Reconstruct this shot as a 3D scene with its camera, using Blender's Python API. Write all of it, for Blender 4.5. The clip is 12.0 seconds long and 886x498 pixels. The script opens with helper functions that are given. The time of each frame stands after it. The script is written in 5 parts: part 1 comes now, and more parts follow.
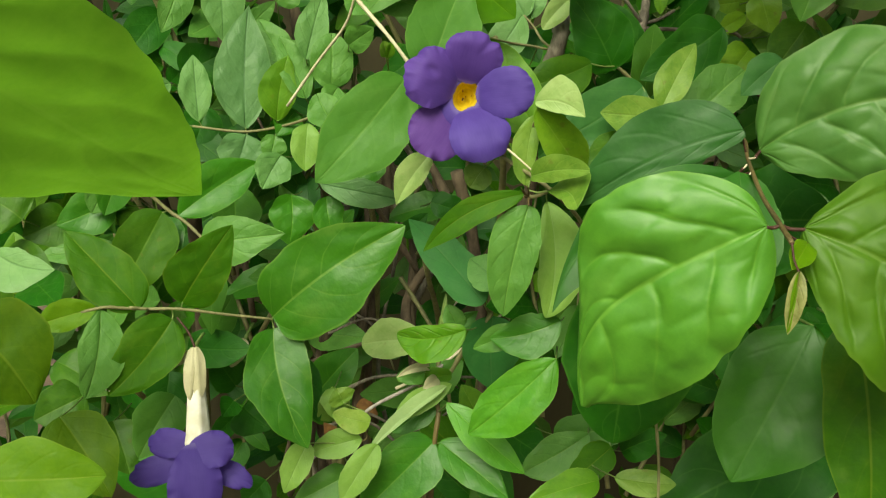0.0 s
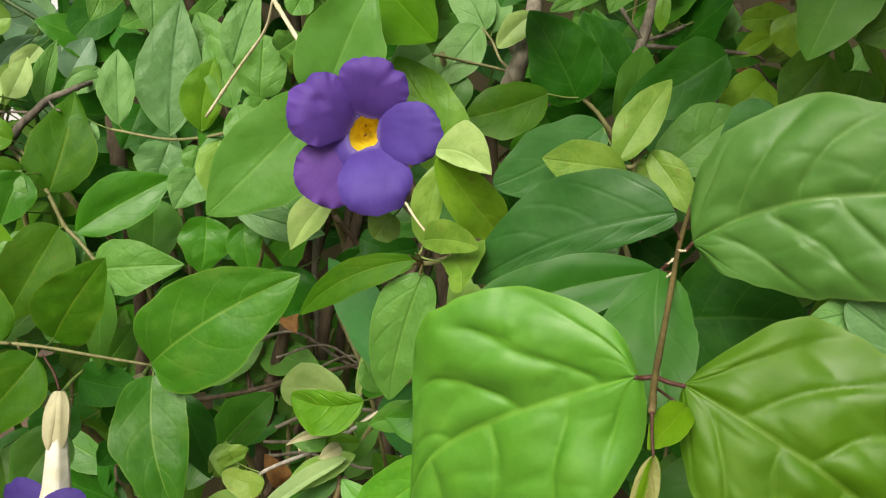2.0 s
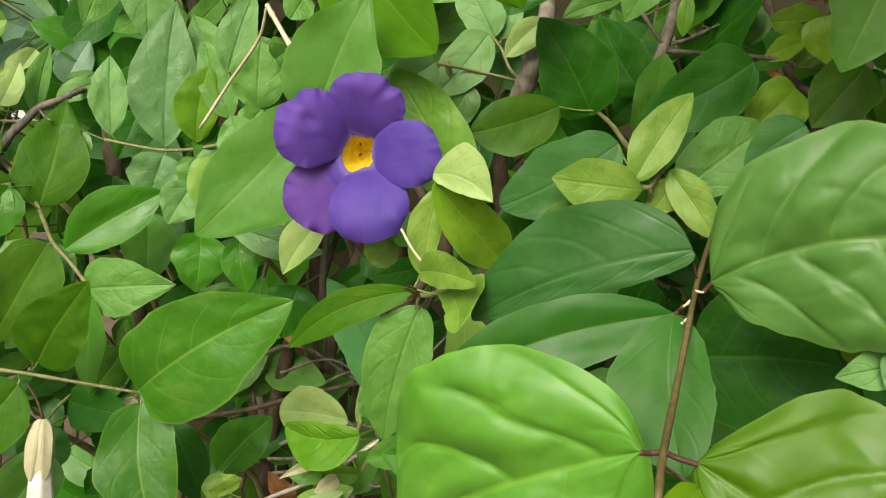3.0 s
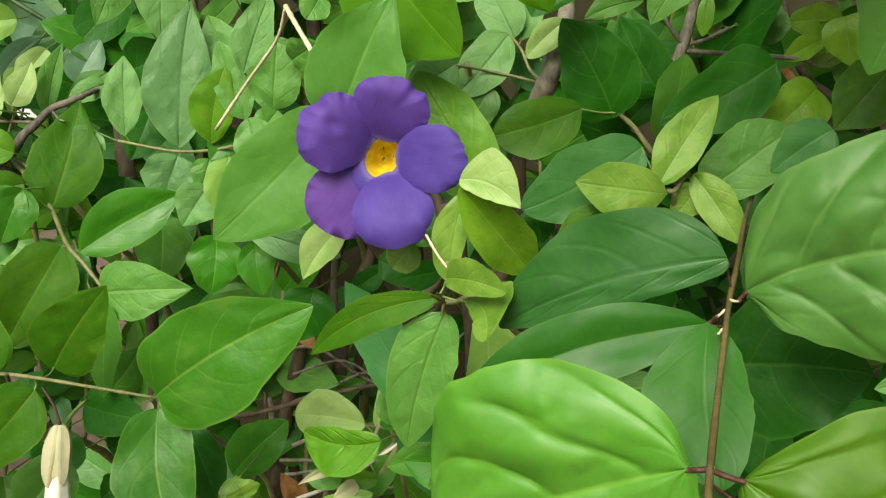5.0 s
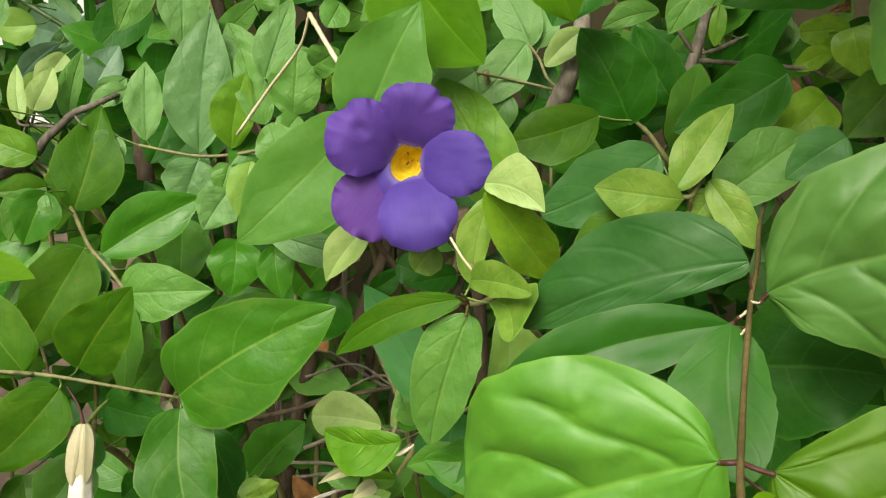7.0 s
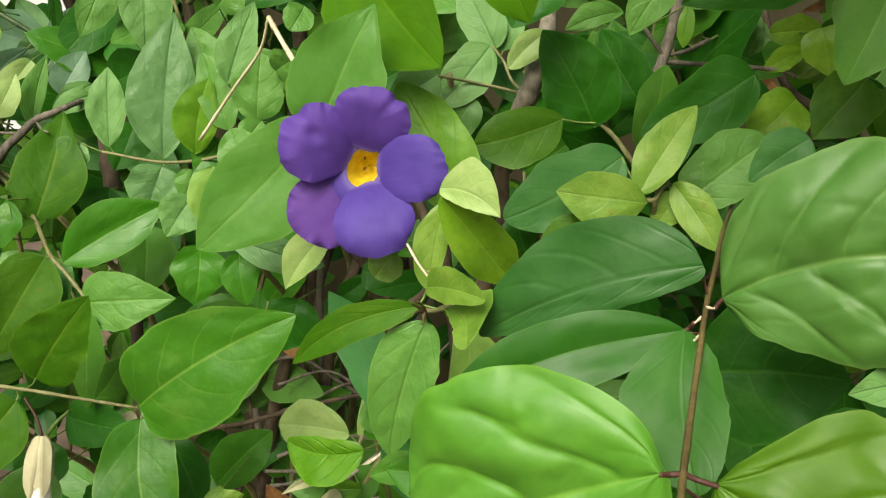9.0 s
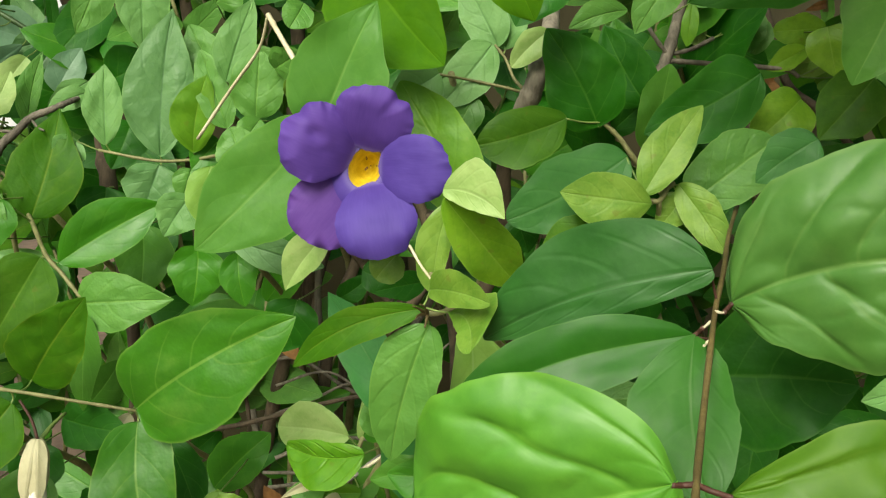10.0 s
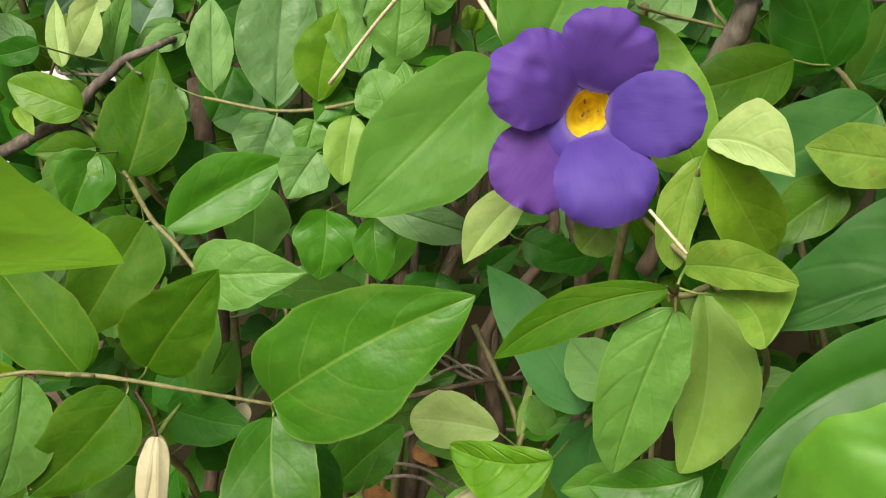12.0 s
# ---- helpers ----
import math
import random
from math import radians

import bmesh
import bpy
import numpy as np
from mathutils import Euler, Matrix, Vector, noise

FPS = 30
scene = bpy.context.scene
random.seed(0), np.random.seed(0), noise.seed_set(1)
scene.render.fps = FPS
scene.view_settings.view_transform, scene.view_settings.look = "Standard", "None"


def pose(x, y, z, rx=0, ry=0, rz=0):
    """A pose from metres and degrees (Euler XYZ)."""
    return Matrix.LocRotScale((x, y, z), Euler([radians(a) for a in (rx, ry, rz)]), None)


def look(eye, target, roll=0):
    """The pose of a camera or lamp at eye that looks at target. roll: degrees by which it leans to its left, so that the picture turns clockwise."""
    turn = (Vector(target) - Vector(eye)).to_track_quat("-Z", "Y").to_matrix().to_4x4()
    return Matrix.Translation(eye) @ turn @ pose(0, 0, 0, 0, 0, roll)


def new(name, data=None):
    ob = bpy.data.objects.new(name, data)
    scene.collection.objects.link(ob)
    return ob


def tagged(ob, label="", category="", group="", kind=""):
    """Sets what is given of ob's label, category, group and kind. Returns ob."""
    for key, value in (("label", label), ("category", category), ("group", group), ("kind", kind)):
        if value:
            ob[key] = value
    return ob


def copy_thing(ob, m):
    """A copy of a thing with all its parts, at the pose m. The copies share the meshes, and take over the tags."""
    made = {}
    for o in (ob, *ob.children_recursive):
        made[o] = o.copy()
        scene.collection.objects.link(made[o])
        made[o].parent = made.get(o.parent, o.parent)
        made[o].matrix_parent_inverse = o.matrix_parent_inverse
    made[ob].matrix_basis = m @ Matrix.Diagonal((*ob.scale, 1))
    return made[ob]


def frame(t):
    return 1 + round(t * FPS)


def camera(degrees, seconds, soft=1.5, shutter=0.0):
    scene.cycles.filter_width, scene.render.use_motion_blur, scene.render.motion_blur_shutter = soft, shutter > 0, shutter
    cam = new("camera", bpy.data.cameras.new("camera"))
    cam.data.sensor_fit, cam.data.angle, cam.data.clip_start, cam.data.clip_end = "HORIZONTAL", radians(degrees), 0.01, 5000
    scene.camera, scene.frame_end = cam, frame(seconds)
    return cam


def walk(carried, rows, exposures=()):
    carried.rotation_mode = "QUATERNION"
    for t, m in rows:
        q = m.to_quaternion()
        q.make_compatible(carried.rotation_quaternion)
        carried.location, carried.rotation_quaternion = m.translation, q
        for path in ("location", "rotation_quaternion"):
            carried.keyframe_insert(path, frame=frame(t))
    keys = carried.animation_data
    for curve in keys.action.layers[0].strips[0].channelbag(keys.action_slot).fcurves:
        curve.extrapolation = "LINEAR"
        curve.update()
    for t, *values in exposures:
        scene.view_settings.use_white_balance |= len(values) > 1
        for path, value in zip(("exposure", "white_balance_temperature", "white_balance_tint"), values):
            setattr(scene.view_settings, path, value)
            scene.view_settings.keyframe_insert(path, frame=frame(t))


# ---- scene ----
cam = camera(51.8, 12.0, soft=1.2)
METRES, EYE, TILT, LEAN, TURN = 0.30, 0.9, -10.0, 0.0, 0.0
ROWS = [
    (0.0, 0.0, 0.0, 0.0, -0.0, 0.0, -0.0),
    (0.5, 0.096, 0.0352, 0.0371, 2.18, -0.37, -1.94),
    (1.0, 0.2097, 0.0592, 0.0883, 3.94, -0.55, -3.4),
    (1.5, 0.2252, 0.1367, 0.0959, 5.71, -1.82, -4.91),
    (2.0, 0.2405, 0.2261, 0.1319, 6.15, -2.51, -4.48),
    (2.5, 0.2393, 0.263, 0.1681, 6.69, -2.42, -5.0),
    (3.0, 0.2579, 0.3063, 0.1753, 7.85, -3.42, -4.68),
    (3.5, 0.2627, 0.3079, 0.1856, 8.8, -3.9, -4.5),
    (5.5, 0.2069, 0.3156, 0.185, 7.38, -3.75, -4.84),
    (6.0, 0.1918, 0.2933, 0.1866, 7.21, -3.05, -5.06),
    (6.5, 0.1937, 0.2888, 0.1796, 7.44, -3.2, -5.1),
    (7.0, 0.2024, 0.2888, 0.178, 7.52, -3.27, -4.99),
    (7.5, 0.2156, 0.2991, 0.1779, 7.42, -3.44, -4.25),
    (9.5, 0.2399, 0.3146, 0.1848, 7.0, -2.96, -4.65),
    (10.0, 0.2291, 0.3243, 0.1865, 6.87, -3.18, -4.66),
    (10.5, 0.1973, 0.3367, 0.1827, 7.01, -3.53, -4.92),
    (11.0, 0.1408, 0.3631, 0.1782, 7.04, -3.98, -5.2),
    (11.5, 0.0785, 0.406, 0.1729, 7.08, -4.61, -5.6),
    (12.0, 0.0094, 0.4816, 0.1551, 7.02, -5.1, -5.15),
]
walk(cam, [(t, pose(0, 0, EYE, TILT, LEAN, TURN) @ pose(METRES * x, METRES * y, METRES * z, 90 + pitch, roll, yaw)) for t, x, y, z, yaw, pitch, roll in ROWS], [(0.0, 0.37, 7200, -8), (0.5, 0.40, 7150, 2), (1.0, 0.42, 7050, -2), (1.5, 0.46, 6900, 0), (2.0, 0.46, 6900, 4), (2.5, 0.53, 6900, 7), (3.5, 0.56, 6900, 7), (5.5, 0.55, 6800, -4), (6.0, 0.56, 6900, 7), (7.5, 0.56, 6900, 4), (9.5, 0.56, 6900, 4), (10.5, 0.53, 6700, -8), (11.0, 0.56, 6900, 6), (11.5, 0.56, 6900, 1), (12.0, 0.58, 6900, 10)])

# ---- world, sun, exposure ----
world = bpy.data.worlds.new("sky")
scene.world = world
world.use_nodes = True
wn, wl = world.node_tree.nodes, world.node_tree.links
sky = wn.new("ShaderNodeTexSky")
sky.sky_type, sky.sun_disc = "NISHITA", False
SUN_UP, SUN_ROUND = radians(42), radians(195)
sky.sun_elevation, sky.sun_rotation = SUN_UP, SUN_ROUND
sky.dust_density = 6.0
wl.new(sky.outputs[0], wn["Background"].inputs[0])
wn["Background"].inputs[1].default_value = 0.085
lamp = new("sun", bpy.data.lights.new("sun", "SUN"))
lamp.data.energy, lamp.data.angle, lamp.data.color = 3.0, radians(36), (1.0, 0.96, 0.9)
lamp.matrix_world = look((math.sin(SUN_ROUND) * math.cos(SUN_UP) * 5, math.cos(SUN_ROUND) * math.cos(SUN_UP) * 5, math.sin(SUN_UP) * 5 + 1), (0, 0, 1))

# ---- materials ----
VEINS, ARC, BEND = 4.3, 0.36, 1.4


class Nodes:
    """Short hand for a material's node tree."""

    def __init__(self, name):
        self.mat = bpy.data.materials.new(name)
        self.mat.use_nodes = True
        self.tree = self.mat.node_tree
        self.bsdf = self.tree.nodes["Principled BSDF"]
        self.out = self.tree.nodes["Material Output"]

    def add(self, kind):
        return self.tree.nodes.new(kind)

    def link(self, a, b):
        self.tree.links.new(a, b)

    def put(self, socket, v):
        if isinstance(v, bpy.types.NodeSocket):
            self.link(v, socket)
        else:
            socket.default_value = v

    def math(self, op, a, b=0.0):
        n = self.add("ShaderNodeMath")
        n.operation = op
        self.put(n.inputs[0], a)
        self.put(n.inputs[1], b)
        return n.outputs[0]

    def ramp(self, v, a, b, c=0.0, d=1.0):
        n = self.add("ShaderNodeMapRange")
        n.interpolation_type = "SMOOTHSTEP"
        self.put(n.inputs[0], v)
        for i, x in enumerate((a, b, c, d)):
            self.put(n.inputs[i + 1], x)
        return n.outputs[0]

    def mix(self, f, a, b):
        n = self.add("ShaderNodeMix")
        n.data_type = "RGBA"
        self.put(n.inputs["Factor"], f)
        self.put(n.inputs[6], (*a, 1) if isinstance(a, tuple) else a)
        self.put(n.inputs[7], (*b, 1) if isinstance(b, tuple) else b)
        return n.outputs[2]

    def noise(self, scale, detail=3.0, rough=0.55, at=None):
        n = self.add("ShaderNodeTexNoise")
        n.inputs["Scale"].default_value, n.inputs["Detail"].default_value, n.inputs["Roughness"].default_value = scale, detail, rough
        self.link(at if at else self.add("ShaderNodeTexCoord").outputs["Object"], n.inputs["Vector"])
        return n.outputs[0]

    def bump(self, height, strength, distance):
        n = self.add("ShaderNodeBump")
        n.inputs["Strength"].default_value, n.inputs["Distance"].default_value = strength, distance
        self.link(height, n.inputs["Height"])
        return n.outputs[0]


def leaf_material(name, deep, light, rib, rough=0.4, blotch=0.25, quilt=0.42, spec=0.45, glow=0.22, spot=0.0, dent=130, lines=0.10, relief=0.095, cell=0.08, groove=None):
    """A leaf: two greens in blotches, a paler midrib, arching side veins, the rim's highlight painted as a thin pale
    margin.
    """
    deep, light = ((c[0], c[1], c[2] * 0.82) for c in (deep, light))
    m = Nodes(name)
    uv = m.add("ShaderNodeUVMap").outputs[0]
    sep = m.add("ShaderNodeSeparateXYZ")
    m.link(uv, sep.inputs[0])
    u = m.math("ABSOLUTE", m.math("MULTIPLY_ADD", sep.outputs[0], 2.0))
    u.node.inputs[0].links[0].from_node.inputs[2].default_value = -1.0
    v = sep.outputs[1]
    info = m.add("ShaderNodeObjectInfo").outputs["Random"]
    isle = m.add("ShaderNodeNewGeometry").outputs["Random Per Island"]
    chance = m.math("FRACT", m.math("ADD", info, isle))
    wob = m.noise(38, 2)
    side = m.math("MULTIPLY", m.math("GREATER_THAN", sep.outputs[0], 0.5), 0.42)
    phase = m.math("FRACT", m.math("ADD", m.math("MULTIPLY", m.math("SUBTRACT", v, m.math("MULTIPLY", m.math("POWER", u, BEND), ARC)), VEINS), m.math("ADD", side, m.math("MULTIPLY", wob, 0.4))))
    tri = m.math("MULTIPLY", m.math("ABSOLUTE", m.math("SUBTRACT", phase, 0.5)), 2.0)
    vein = m.math("MULTIPLY", m.ramp(tri, 0.90, 1.0), m.ramp(u, 0.95, 0.6, 0.0, 1.0))
    mid = m.ramp(u, 0.040, 0.010)
    edge = m.ramp(u, 0.94, 1.0)
    cells = m.add("ShaderNodeTexVoronoi")
    cells.feature = "DISTANCE_TO_EDGE"
    cells.inputs["Scale"].default_value = 300
    m.link(m.add("ShaderNodeTexCoord").outputs["Object"], cells.inputs["Vector"])
    net = m.ramp(cells.outputs["Distance"], 0.12, 0.0)
    blot = m.ramp(m.noise(85, 5, 0.65), 0.40, 0.62)
    broad = m.noise(22, 2)
    mottle = m.ramp(m.noise(240, 4, 0.6), 0.38, 0.64)
    mixf = m.math("ADD", m.math("ADD", m.math("MULTIPLY", blot, blotch), m.math("MULTIPLY", mottle, 0.08 + 0.5 * blotch)), m.math("MULTIPLY", m.math("ADD", chance, broad), 0.27))
    col = m.mix(mixf, deep, light)
    col = m.mix(m.math("MULTIPLY", net, 0.12), col, light)
    col = m.mix(m.math("MULTIPLY", m.ramp(m.noise(52, 4, 0.62), 0.50, 0.72), 0.24), col, rib)
    col = m.mix(m.math("MULTIPLY", m.ramp(m.noise(31, 3, 0.6), 0.52, 0.74), 0.30), col, deep)
    col = m.mix(m.math("MULTIPLY", vein, lines), col, groove or rib)
    col = m.mix(m.math("MULTIPLY", mid, 0.45), col, groove or rib)
    col = m.mix(m.math("MULTIPLY", edge, 0.4), col, rib)
    if spot:
        fleck = m.ramp(m.noise(210, 2), 0.66, 0.74)
        col = m.mix(m.math("MULTIPLY", fleck, spot), col, (0.16, 0.10, 0.02))
    pillow = m.ramp(tri, 1.0, 0.72)
    dents = m.noise(dent, 3, 0.5)
    plump = m.add("ShaderNodeTexVoronoi")
    plump.feature = "SMOOTH_F1"
    plump.inputs["Scale"].default_value = 165
    bent = m.add("ShaderNodeMix")
    bent.data_type = "VECTOR"
    bent.inputs["Factor"].default_value = 0.004
    place = m.add("ShaderNodeTexCoord").outputs["Object"]
    warp = m.add("ShaderNodeTexNoise")
    warp.inputs["Scale"].default_value = 120
    m.link(place, warp.inputs["Vector"])
    m.link(place, bent.inputs[4])
    m.link(warp.outputs["Color"], bent.inputs[5])
    m.link(bent.outputs[1], plump.inputs["Vector"])
    swell = m.ramp(plump.outputs["Distance"], 0.75, 0.1)
    grain = m.noise(420, 2)
    fade = m.ramp(u, 1.0, 0.7)
    height = m.math("ADD", m.math("MULTIPLY", m.math("MULTIPLY", pillow, fade), relief), m.math("ADD", m.math("MULTIPLY", m.ramp(u, 0.0, 0.10), 0.3), m.math("ADD", m.math("MULTIPLY", dents, 1.25), m.math("ADD", m.math("MULTIPLY", grain, 0.07), m.math("MULTIPLY", swell, cell)))))
    m.link(col, m.bsdf.inputs["Base Color"])
    m.link(m.ramp(m.noise(60, 4), 0.3, 0.7, rough - 0.09, rough + 0.14), m.bsdf.inputs["Roughness"])
    m.bsdf.inputs["Specular IOR Level"].default_value = spec
    normal = m.bump(height, quilt, 0.0012)
    m.link(normal, m.bsdf.inputs["Normal"])
    lit = m.add("ShaderNodeBsdfTranslucent")
    m.link(m.mix(0.55, col, light), lit.inputs["Color"])
    both = m.add("ShaderNodeMixShader")
    both.inputs[0].default_value = glow
    m.link(m.bsdf.outputs[0], both.inputs[1])
    m.link(lit.outputs[0], both.inputs[2])
    m.link(both.outputs[0], m.out.inputs[0])
    return m.mat


LEAF = {
    "glossy": leaf_material("leaf_glossy", (0.060, 0.222, 0.019), (0.126, 0.348, 0.035), (0.18, 0.39, 0.04), 0.46, 0.2, 0.5, 0.6, dent=42, relief=0.20, cell=0.45, lines=0.28),
    "glossy2": leaf_material("leaf_glossy_olive", (0.048, 0.138, 0.003), (0.088, 0.205, 0.006), (0.13, 0.24, 0.024), 0.50, 0.2, 0.5, dent=42, relief=0.20, cell=0.45, lines=0.28),
    "big": leaf_material("leaf_big", (0.058, 0.174, 0.030), (0.102, 0.240, 0.050), (0.16, 0.29, 0.065), 0.50, 0.2, 0.5, 0.5, dent=42, relief=0.20, cell=0.45, lines=0.28),
    "bright": leaf_material("leaf_bright", (0.055, 0.215, 0.008), (0.12, 0.31, 0.014), (0.2, 0.40, 0.024), 0.46, 0.5, 0.9, 0.4, 0.35, spot=0.25, dent=70, relief=0.20, cell=0.45, lines=0.28),
    "broad": leaf_material("leaf_broad", (0.138, 0.36, 0.022), (0.225, 0.49, 0.042), (0.25, 0.50, 0.05), 0.5, 0.4, 0.7, 0.4, 0.66, dent=55, cell=0.3, lines=0.2),
    "green": leaf_material("leaf_green", (0.029, 0.147, 0.008), (0.059, 0.231, 0.011), (0.167, 0.357, 0.035), 0.42, 0.2),
    "veined": leaf_material("leaf_veined", (0.031, 0.145, 0.008), (0.062, 0.225, 0.011), (0.22, 0.38, 0.06), 0.42, 0.2, lines=0.2),
    "green2": leaf_material("leaf_olive_green", (0.029, 0.108, 0.004), (0.060, 0.165, 0.007), (0.140, 0.26, 0.030), 0.5, 0.5, spec=0.3, spot=0.2),
    "soft": leaf_material("leaf_soft_green", (0.082, 0.256, 0.036), (0.132, 0.338, 0.054), (0.24, 0.45, 0.09), 0.5, 0.25, 0.42, 0.4, 0.4),
    "green3": leaf_material("leaf_plain_green", (0.046, 0.165, 0.015), (0.082, 0.235, 0.023), (0.167, 0.36, 0.056), 0.5, 0.2),
    "deep": leaf_material("leaf_deep", (0.014, 0.098, 0.005), (0.032, 0.150, 0.008), (0.08, 0.21, 0.026), 0.5, 0.2, 0.4, 0.45, dent=60, relief=0.015, lines=0.03),
    "deep2": leaf_material("leaf_deep_green", (0.028, 0.132, 0.007), (0.052, 0.195, 0.012), (0.08, 0.22, 0.03), 0.45, 0.2, 0.45, 0.4, dent=60, lines=0.12),
    "silver2": leaf_material("leaf_silver_underside", (0.22, 0.36, 0.14), (0.34, 0.48, 0.24), (0.40, 0.55, 0.30), 0.6, 0.3, 0.4),
    "dark": leaf_material("leaf_dark", (0.011, 0.092, 0.004), (0.028, 0.155, 0.007), (0.085, 0.235, 0.024), 0.5, 0.2, spec=0.28, lines=0.3),
    "blue": leaf_material("leaf_bluish", (0.026, 0.118, 0.026), (0.052, 0.18, 0.040), (0.10, 0.23, 0.06), 0.52, 0.3, spec=0.3, dent=70),
    "teal": leaf_material("leaf_teal", (0.024, 0.130, 0.032), (0.050, 0.195, 0.050), (0.09, 0.2, 0.06), 0.55, 0.3, spec=0.2, dent=70),
    "sheen": leaf_material("leaf_dark_bluish", (0.018, 0.094, 0.016), (0.038, 0.148, 0.028), (0.06, 0.15, 0.04), 0.46, 0.3, 0.6, 0.5, dent=60),
    "sage": leaf_material("leaf_sage", (0.028, 0.124, 0.014), (0.050, 0.172, 0.022), (0.09, 0.19, 0.05), 0.5, 0.2, spec=0.28, dent=60),
    # blue-grey: sky light on the far leaves is put into their colour
    "blued": leaf_material("leaf_sky_tinted", (0.085, 0.190, 0.120), (0.175, 0.310, 0.220), (0.2, 0.33, 0.22), 0.42, 0.3),
    # lighter copy of pale: its colour makes up for light lost to shadow
    "silver": leaf_material("leaf_pale_lightened", (0.13, 0.295, 0.10), (0.22, 0.405, 0.165), (0.30, 0.5, 0.24), 0.55, 0.25, 0.75, cell=0.3, dent=150, lines=0.2, groove=(0.08, 0.2, 0.06)),
    "pale": leaf_material("leaf_pale", (0.098, 0.25, 0.072), (0.168, 0.345, 0.112), (0.226, 0.441, 0.108), 0.55, 0.2, 0.75, cell=0.3, dent=150, lines=0.2, groove=(0.055, 0.16, 0.04)),
    "paleb": leaf_material("leaf_grey_green", (0.085, 0.21, 0.078), (0.135, 0.285, 0.112), (0.201, 0.378, 0.108), 0.5, 0.2, 0.75, cell=0.3, dent=150, lines=0.2, groove=(0.045, 0.13, 0.04)),
    "pgreen": leaf_material("leaf_light_green", (0.072, 0.215, 0.038), (0.122, 0.295, 0.056), (0.209, 0.399, 0.072), 0.5, 0.25, 0.75, cell=0.3, dent=150, lines=0.16),
    "ygreen": leaf_material("leaf_yellow_green", (0.066, 0.20, 0.010), (0.123, 0.29, 0.016), (0.229, 0.38, 0.048), 0.45, 0.45, 0.5, spot=0.2),
    "lime": leaf_material("leaf_mottled_lime", (0.10, 0.25, 0.008), (0.185, 0.36, 0.020), (0.27, 0.43, 0.06), 0.48, 0.55, 0.5, spot=0.3),
    "yellow": leaf_material("leaf_mottled_yellow", (0.085, 0.215, 0.016), (0.190, 0.325, 0.050), (0.28, 0.41, 0.10), 0.5, 0.6, 0.5, spot=0.3),
    "lemon": leaf_material("leaf_lemon", (0.20, 0.36, 0.09), (0.36, 0.50, 0.20), (0.46, 0.58, 0.24), 0.5, 0.4, 0.4, spot=0.2),
    "olive2": leaf_material("leaf_olive_bright", (0.075, 0.19, 0.004), (0.13, 0.26, 0.008), (0.2, 0.3, 0.03), 0.55, 0.3, 0.5, 0.2),
    "olive3": leaf_material("leaf_olive_dull", (0.046, 0.120, 0.003), (0.090, 0.178, 0.006), (0.17, 0.25, 0.02), 0.55, 0.35, 0.5, 0.2),
    "lgreen": leaf_material("leaf_fresh_green", (0.05, 0.22, 0.012), (0.10, 0.32, 0.020), (0.2, 0.42, 0.05), 0.45, 0.35, 0.5),
    "lawn": leaf_material("leaf_grass_green", (0.046, 0.150, 0.003), (0.074, 0.195, 0.004), (0.12, 0.27, 0.012), 0.7, 0.3, 0.4, 0.12, 0.3),
    "lemon2": leaf_material("leaf_pale_underside", (0.145, 0.30, 0.045), (0.235, 0.41, 0.085), (0.3, 0.44, 0.16), 0.55, 0.3, 0.4),
    "lime2": leaf_material("leaf_yellowing", (0.16, 0.30, 0.03), (0.30, 0.42, 0.09), (0.36, 0.48, 0.14), 0.5, 0.5, 0.5, spot=0.25),
    # blackish green: the shade on two leaves is put into their colour
    "shade": leaf_material("leaf_painted_shade", (0.008, 0.052, 0.003), (0.018, 0.085, 0.005), (0.04, 0.12, 0.012), 0.6, 0.2, spec=0.12, lines=0.2),
    "olive": leaf_material("leaf_olive", (0.027, 0.110, 0.003), (0.054, 0.162, 0.005), (0.17, 0.25, 0.020), 0.55, 0.35, 0.5, 0.2),
    "bud": leaf_material("leaf_young", (0.10, 0.12, 0.015), (0.30, 0.31, 0.13), (0.13, 0.07, 0.02), 0.5, 0.9, 0.6, lines=0.75),
    "cream": leaf_material("bract_cream", (0.46, 0.43, 0.30), (0.62, 0.59, 0.46), (0.48, 0.42, 0.30), 0.55, 0.4, 0.3),
}


def bark_material(name, dark, light, scale, rough=0.85, deep=0.6):
    m = Nodes(name)
    at = m.add("ShaderNodeTexCoord").outputs["Object"]
    stretch = m.add("ShaderNodeMapping")
    stretch.inputs["Scale"].default_value = (1, 1, 0.35)
    m.link(at, stretch.inputs[0])
    a, b = m.noise(scale, 5, 0.65, stretch.outputs[0]), m.noise(scale * 0.12, 2)
    m.link(m.mix(m.ramp(m.math("MULTIPLY", m.math("ADD", a, b), 0.5), 0.36, 0.64), dark, light), m.bsdf.inputs["Base Color"])
    m.bsdf.inputs["Roughness"].default_value = rough
    m.link(m.bump(a, deep, 0.0008), m.bsdf.inputs["Normal"])
    return m.mat


